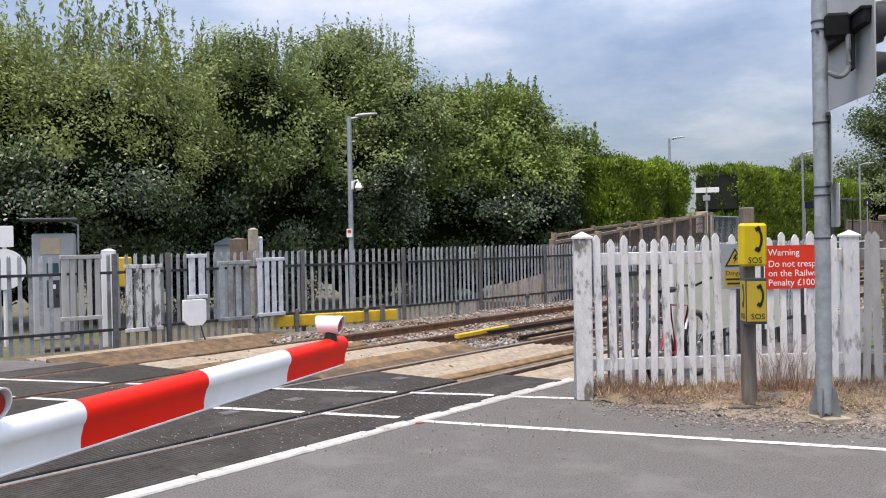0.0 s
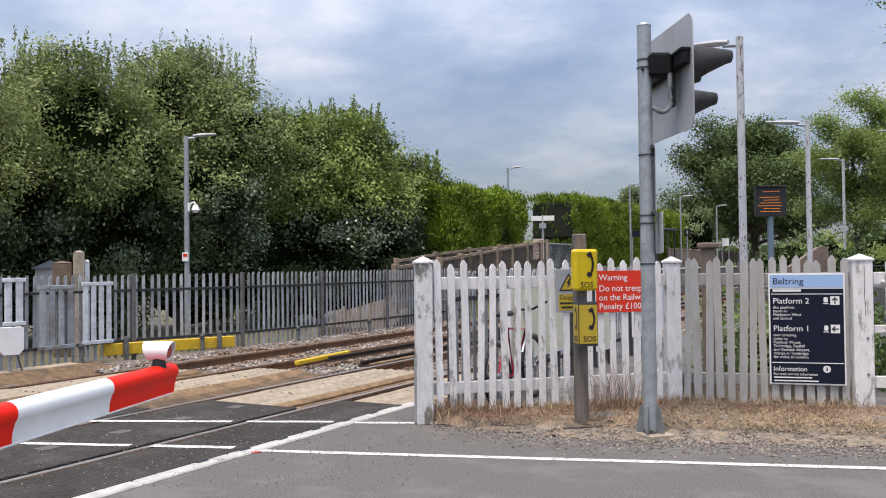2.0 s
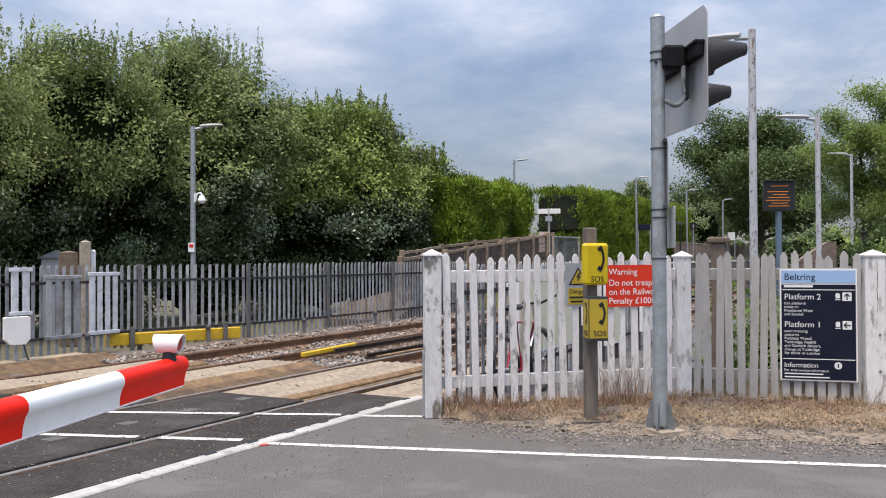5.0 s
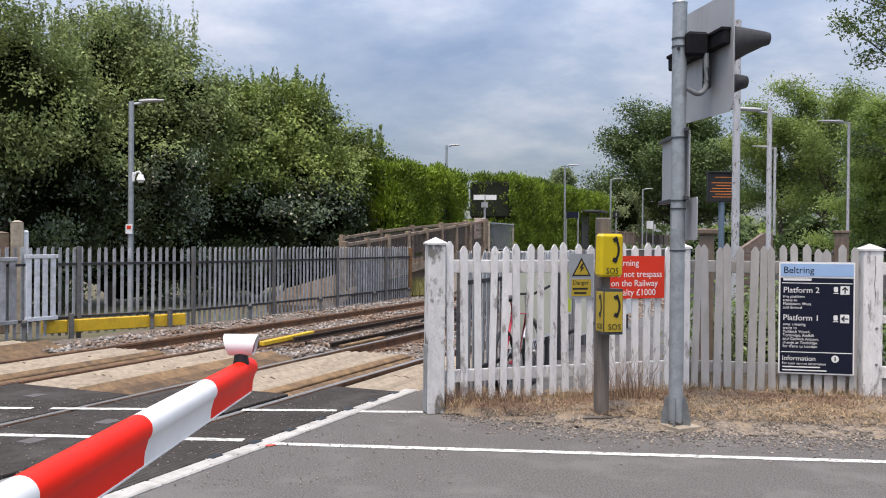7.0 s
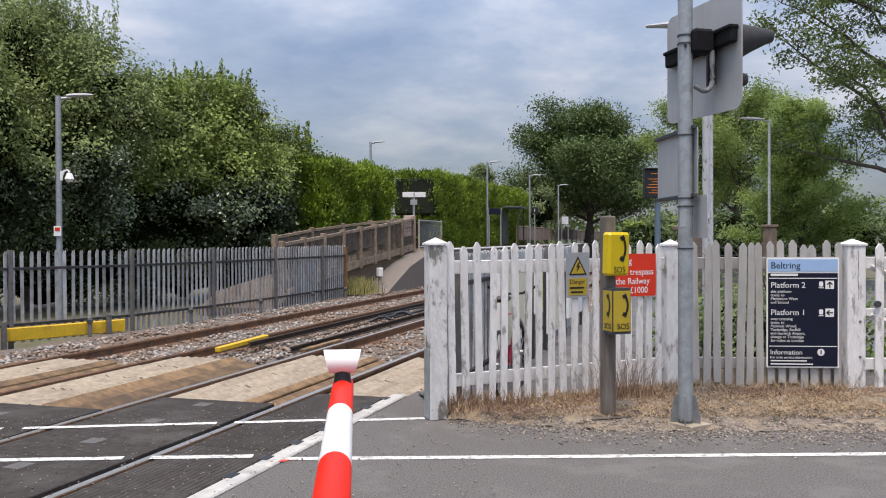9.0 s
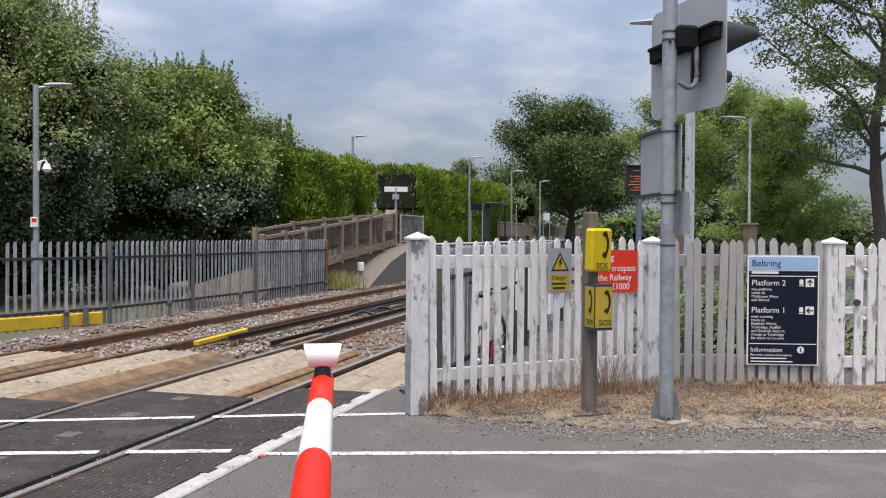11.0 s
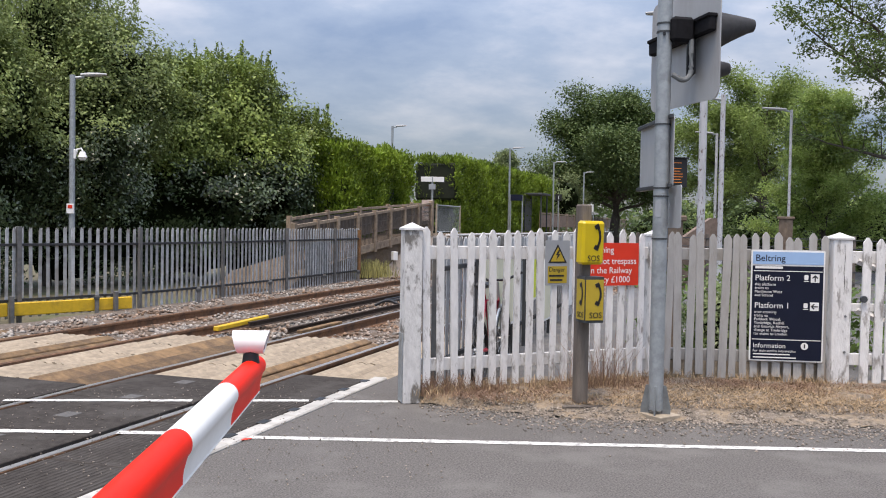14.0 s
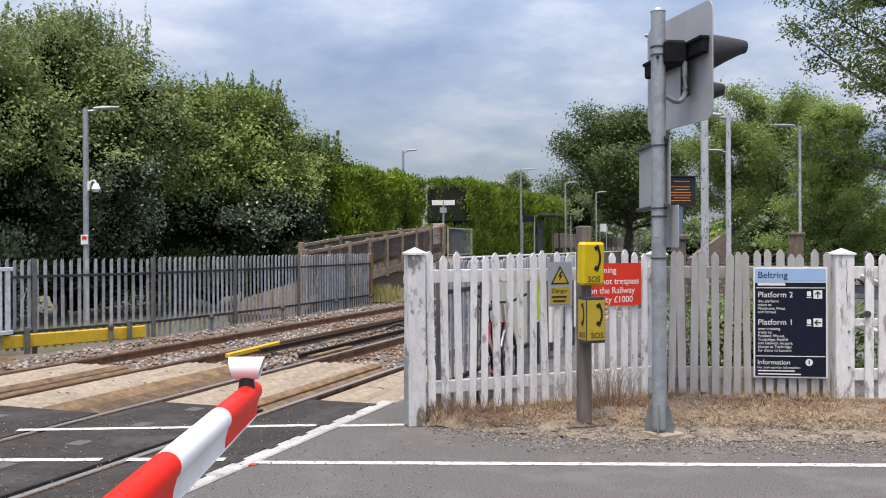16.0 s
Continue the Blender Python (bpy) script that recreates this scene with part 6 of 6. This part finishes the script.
def bicycle():
    th = thing("bicycle", pose(0.80, 0.52, 0.04, 0, 0, 60) @ pose(0, 0, 0, -3, 0, 0), "red and silver bicycle leaning behind the white fence", "bicycle")
    for x in (0.0, 1.02):
        bm = bmesh.new()
        tube(bm, [(x + 0.33 * math.cos(a), 0, 0.34 + 0.33 * math.sin(a)) for a in [2 * math.pi * k / 28 for k in range(29)]], 0.02, 8)
        w = part("wheel", bm, BLACK, th, "black tyre")
        bm = bmesh.new()
        for k in range(14):
            a = 2 * math.pi * k / 14
            tube(bm, [(x, 0, 0.34), (x + 0.31 * math.cos(a), 0, 0.34 + 0.31 * math.sin(a))], 0.003, 4)
        cyl(bm, 0.03, 0.03, 0.08, pose(x, 0.04, 0.34, 90, 0, 0), 10)
        part("spokes", bm, CHROME, w, "steel spokes and hub")
    for nm, pts, r, mt in (("frame", [(0, 0, 0.34), (0.43, 0, 0.3), (0.86, 0, 0.78), (0.33, 0, 0.82), (0.43, 0, 0.3)], 0.02, PINK), ("seat_stay", [(0, 0, 0.34), (0.33, 0, 0.82), (0.30, 0, 0.95)], 0.014, PINK), ("fork", [(1.02, 0, 0.34), (0.9, 0, 0.7), (0.84, 0, 0.98)], 0.018, CHROME), ("handlebar", [(0.86, -0.28, 1.08), (0.84, -0.1, 1.0), (0.84, 0.1, 1.0), (0.86, 0.28, 1.08)], 0.014, BLACK), ("mudguard", [(1.02 + 0.37 * math.cos(a), 0, 0.34 + 0.37 * math.sin(a)) for a in [radians(30 + 12 * k) for k in range(11)]], 0.018, CHROME)):
        bm = bmesh.new()
        tube(bm, pts, r, 8)
        part(nm, bm, mt, th)
    bm = bmesh.new()
    bx(bm, (0.26, 0.14, 0.06), pose(0.28, 0, 0.98), 0.025)
    part("saddle", bm, BLACK, th)


bicycle()


# ---- dead grass, weeds ----
def grass(name, pts, hmin, hmax, width, material, label, lean=0.5, seed=3):
    r = np.random.default_rng(seed)
    n = len(pts)
    h = r.uniform(hmin, hmax, n)
    a = r.uniform(0, 6.283, n)
    dx, dy = np.cos(a), np.sin(a)
    bend = r.uniform(0.1, 1.0, n) * lean * h
    w = width * r.uniform(0.6, 1.4, n)
    b2 = r.uniform(0, 6.283, n)
    sx, sy = np.cos(b2) * w, np.sin(b2) * w
    rows = []
    for f, k in ((0.0, 1.0), (0.55, 0.8), (1.0, 0.2)):
        q = pts + np.stack([dx * bend * f * f, dy * bend * f * f, h * f], -1)
        rows += [q + np.stack([-sx * k, -sy * k, 0 * w], -1), q + np.stack([sx * k, sy * k, 0 * w], -1)]
    v = np.stack(rows, 1).reshape(-1, 3)
    f = (np.array([(0, 1, 3, 2), (2, 3, 5, 4)])[None] + 6 * np.arange(n)[:, None, None]).reshape(-1, 4)
    return tagged(part(name, from_arrays(name, v, f, material), None), label, "grass", kind="stuff")


n_ = 3400
u_ = rng.uniform(0, 1, n_) ** 0.9 * 4.4 + 0.0
yf_ = np.interp(u_, [0, 2.66, 4.42], [0.0, 0.56, -0.06])
k_ = np.array([max(0.0, 0.55 + 0.9 * noise.noise((x * 1.7, 3.1, 0))) for x in u_])
y_ = yf_ - np.abs(rng.normal(0, 0.16, n_)) - 0.02
sel = rng.uniform(0, 1, n_) < k_
grass("dead_grass", np.stack([u_, y_, np.full(n_, 0.085)], -1)[sel], 0.03, 0.12, 0.0028, STRAW, "dead straw-coloured grass along the foot of the white fence", 1.2)
n_ = 20000
x_ = rng.uniform(0.1, 5.6, n_)
y_ = np.interp(x_, [0, 1.2, 4.2, 9], [-0.05, -0.55, -1.4, -2.6]) + rng.uniform(0, 1, n_) * 1.05
grass("dry_litter", np.stack([x_, y_, 0.006 + 0.085 * np.clip((y_ - np.interp(x_, [0, 0.3, 1.2, 4.2, 9.1], [-0.02, -0.22, -0.85, -1.7, -2.85])) / 1.2 * 2.6, 0, 1)], -1), 0.008, 0.028, 0.0032, STRAW, "flattened dry grass litter on the verge", 4.5, 5)
n_ = 15000
x_ = rng.uniform(0.1, 5.0, n_)
y_ = np.interp(x_, [0, 2.66, 4.42, 6], [-0.05, 0.40, -0.2, -0.5]) - np.abs(rng.normal(0, 0.30, n_))
k_ = np.array([noise.noise((x * 2.3, y * 3.1, 9)) for x, y in zip(x_, y_)]) > rng.uniform(-0.5, 0.4, n_)
grass("brown_litter", np.stack([x_, y_, np.full(n_, 0.09)], -1)[k_], 0.010, 0.045, 0.0030, DEADWEED, "matted brown dead stalks on the verge", 3.0, 15)
n_ = 230
c_ = rng.normal(0, 0.17, (n_, 2)) * np.array([1, 0.5]) + np.array([1.88, 0.06])
grass("dry_weed", np.stack([c_[:, 0], c_[:, 1], np.full(n_, 0.07)], -1), 0.10, 0.58, 0.0022, DEADWEED, "tall dead weed stalks against the fence", 0.75, 6)
n_ = 420
c_ = np.abs(rng.normal(0, 1, (n_, 2))) * np.array([0.42, -0.06]) + np.array([0.10, 0.02])
grass("dry_weed", np.stack([c_[:, 0], c_[:, 1], np.full(n_, 0.06)], -1), 0.05, 0.24, 0.003, DEADWEED, "low brown dead weeds at the fence's end post", 0.6, 8)
n_ = 1400
c_ = rng.normal(0, 0.35, (n_, 2)) + np.array([1.9, 18.6])
grass("dry_tuft", np.stack([c_[:, 0], c_[:, 1], np.full(n_, 0.0)], -1), 0.15, 0.55, 0.010, TUFT, "yellowed grass tuft at the fence's end", 0.5, 7)
v = leaf_cloud([(4.6, 2.2, 0.3, 1.2, 0.7, 0.5, 2), (6.3, 1.6, 0.35, 1.2, 0.7, 0.55, 2), (5.2, 3.0, 0.5, 1.6, 0.8, 0.6, 1)], 7000, 0.045, 41, 0.16, 40)
tagged(part("weeds", from_arrays("weeds", v, np.arange(len(v)).reshape(-1, 4), WEED), None), "green weeds growing behind the picket fence", "weeds", kind="stuff")
v = leaf_cloud([(7.5, -0.1, 0.35, 1.6, 0.5, 0.6, 2), (9, 1.5, 0.5, 2, 1, 0.9, 2)], 5000, 0.05, 42, 0.18, 40)
tagged(part("verge_weeds", from_arrays("verge_weeds", v, np.arange(len(v)).reshape(-1, 4), WEED), None), "green weeds behind the gate", "weeds", kind="stuff")

# stick on the verge
bm = bmesh.new()
tube(bm, [(1.25, -0.62, 0.05), (1.42, -0.64, 0.055), (1.62, -0.63, 0.05)], 0.014, 6)
tagged(part("stick", bm, OLDWOOD), "short dead stick lying on the verge", "stick")


# ---- cables, track details ----
def cable(pts, r, name, label, material=BLACK):
    bm = bmesh.new()
    tube(bm, [cs(c, s, z) for c, s, z in pts], r, 7)
    return tagged(part(name, bm, material), label, "cable")


r_ = random.Random(5)
for k in range(3):
    cable([(-3.9 - 0.16 * k + r_.uniform(-0.05, 0.05), 9.6 + 2.2 * i, -0.06 + r_.uniform(0, 0.07)) for i in range(9)], 0.022, "track_cable", "thick black traction cable lying between the tracks")
for s in (9.0, 10.2):
    cable([(-4.2, s, -0.05), (-4.05, s + 0.1, 0.03), (-3.9, s + 0.1, 0.05), (-3.7, s, 0.0)], 0.03, "cable_loop", "looped black traction cable between the tracks")
for c, s0, s1 in ((-4.62, 3.95, 5.35),):
    bm = bmesh.new()
    bx(bm, (0.09, s1 - s0, 0.07), csm(c, (s0 + s1) / 2, 0.01) @ pose(0, 0, 0, 2, 0, -3), 0.01)
    tagged(part("yellow_ramp_guard", bm, YELLOW), "chipped yellow guard beside the conductor rail's end", "rail guard")
bm = bmesh.new()
bx(bm, (0.1, 1.4, 0.05), csm(-3.42, 5.0, -0.03), 0.008)
tagged(part("timber_guard_board", bm, PLANK), "brown timber guard board beside the live rail", "board")
bm = bmesh.new()
bx(bm, (2.5, 0.24, 0.13), Matrix(), 0.012)
sl = mesh_of(bm, "sleeper", SLEEPER)
for c in (-2.385, -5.65):
    for k in range(34):
        ob = part("sleeper", sl, None, None, "", csm(c, 3.2 + 0.72 * k, -0.205))
        tagged(ob, "dark timber sleeper half sunk in ballast", "sleeper", "sleepers of the tracks")
for s, c in ((18.5, -7.6),):
    p = cs(c, s, -0.1)
    th_ = thing("track_box_post", pose(p.x, p.y, p.z, 0, 0, 20), "small pale cabinet on a post at the ramp's foot", "box")
    bm = bmesh.new()
    bx(bm, (0.08, 0.08, 0.55), pose(0, 0, 0.275), 0.008)
    part("post", bm, CONCRETE, th_)
    bm = bmesh.new()
    bx(bm, (0.17, 0.16, 0.28), pose(0, 0, 0.69), 0.015)
    part("housing", bm, SIGNWHITE, th_)

# ---- crossing surface: panels between and beside the rails ----
deck = tagged(new("crossing_deck"), "black ribbed rubber level crossing deck", "crossing deck", kind="structure")
strips = [(-1.56, -0.80, 0.87), (-3.03, -1.75, 0.24), (-4.80, -3.20, -0.48), (-6.30, -4.99, -1.0), (-7.1, -6.47, -1.25)]
for c0, c1, s_end in strips:
    w, ln = c1 - c0, 1.2
    bm = bmesh.new()
    bx(bm, (w - 0.008, ln - 0.008, 0.1), Matrix(), 0.006)
    nr = int(w / 0.045)
    whole = mesh_of(bm, "panel", RUBBER)
    bm = bmesh.new()
    bx(bm, (0.018, ln - 0.05, 0.006), Matrix(), 0.002)
    for k in range(8):
        s1 = s_end - k * ln
        pn = part("panel", whole, None, deck, "", csm((c0 + c1) / 2, s1 - ln / 2, -0.043))
        if (k in (1, 2, 3, 4, 5) and c0 > -1.6) or (k in (3, 4, 5) and c0 > -3.1):
            rb = bmesh.new()
            for i in range(nr):
                bx(rb, (0.022, ln - 0.06, 0.003), pose(-w / 2 + (i + 0.5) * w / nr, 0, 0.0505))
            part("ribs", rb, RUBBER, pn)
bm = bmesh.new()
bx(bm, (0.15, 0.17, 0.006), Matrix(), 0.002)
plug = mesh_of(bm, "lifting_plug", PLUG)
for c, s in ((-2.4, -0.02), (-2.4, -0.82), (-2.4, -1.62), (-2.4, -2.42), (-4.0, -0.95), (-4.0, -1.8), (-4.0, -2.65)):
    part("lifting_plug", plug, None, deck, "worn paler lifting plug", csm(c, s, 0.008))
bm = bmesh.new()
bx(bm, (6.6, 16, 0.1), csm(-3.9, -7.2, -0.2))
tagged(part("crossing_bed", bm, BLACK), "dark bed under the crossing panels", "crossing deck", kind="structure")
beam = tagged(new("crossing_edge"), "white painted concrete edge beam of the crossing", "kerb", kind="structure")
bm = bmesh.new()
bx(bm, (0.15, 0.985, 0.14), Matrix(), 0.012)
eb = mesh_of(bm, "beam", EDGE)
for k in range(11):
    part("beam", eb, None, beam, "", csm(-0.715, 0.55 - k * 1.0, -0.058))
bm = bmesh.new()
bx(bm, (0.075, 0.125, 0.014), Matrix(), 0.004)
nt = mesh_of(bm, "joint_notch", BLACK)
for k in range(7):
    part("joint_notch", nt, None, beam, "", csm(-0.778, 0.75 - k * 0.5, 0.011))

# ---- timber trespass guards beyond the footway ----
def guard(name, c0, c1, s0, s1, cb, label):
    th = thing(name, Matrix(), label, "trespass guard", "trespass guards of the crossing")
    n = max(1, round((c1 - c0) / 0.125))
    w, m_ = (c1 - c0) / n, max(1, round((s1 - s0) / 0.9))
    ln = (s1 - s0) / m_
    boards = []
    for peak in (0.016, 0.020, 0.024):
        bm = bmesh.new()
        prism(bm, [(-w / 2, -0.06), (w / 2, -0.06), (w / 2, 0.0), (0.008, peak), (-0.008, peak), (-w / 2, 0.0)], ln - 0.004, Matrix(((1, 0, 0, 0), (0, 0, 1, -ln / 2), (0, 1, 0, 0), (0, 0, 0, 1))))
        boards.append(mesh_of(bm, "ridged_board", SLAT))
    for i in range(n):
        for j in range(m_):
            part("ridged_board", random.choice(boards), None, th, "", csm(c0 + (i + 0.5) * w, s0 + (j + 0.5) * ln + random.uniform(-0.03, 0.03), -0.022 + random.uniform(-0.002, 0.002)))
    if cb:
        k = 3
        wb = (cb - c1) / k
        bm = bmesh.new()
        bx(bm, (wb - 0.01, s1 - s0 + 0.05, 0.07), Matrix(), 0.01)
        pm = mesh_of(bm, "plank", PLANK)
        for i in range(k):
            part("plank", pm, None, th, "", csm(c1 + (i + 0.5) * wb, (s0 + s1) / 2 - 0.03, -0.04 - 0.05 * i) @ pose(0, 0, 0, 0, 18, 0))
    return th


guard("trespass_guard", -1.52, -0.15, 0.90, 3.9, None, "pale ridged timber trespass guard beside the white fence")
guard("trespass_guard", -3.05, -2.12, 0.27, 3.75, -1.72, "pale ridged timber guard with a brown plank side between the rails")
guard("trespass_guard", -4.78, -3.92, -0.45, 3.1, -3.22, "pale ridged timber guard with brown planks between the tracks")
guard("trespass_guard", -6.3, -5.45, -0.97, 2.5, -5.0, "pale ridged timber guard between the far rails")
guard("trespass_guard", -8.3, -7.6, -1.5, 2.5, -6.5, "brown timber guard before the steel fence")
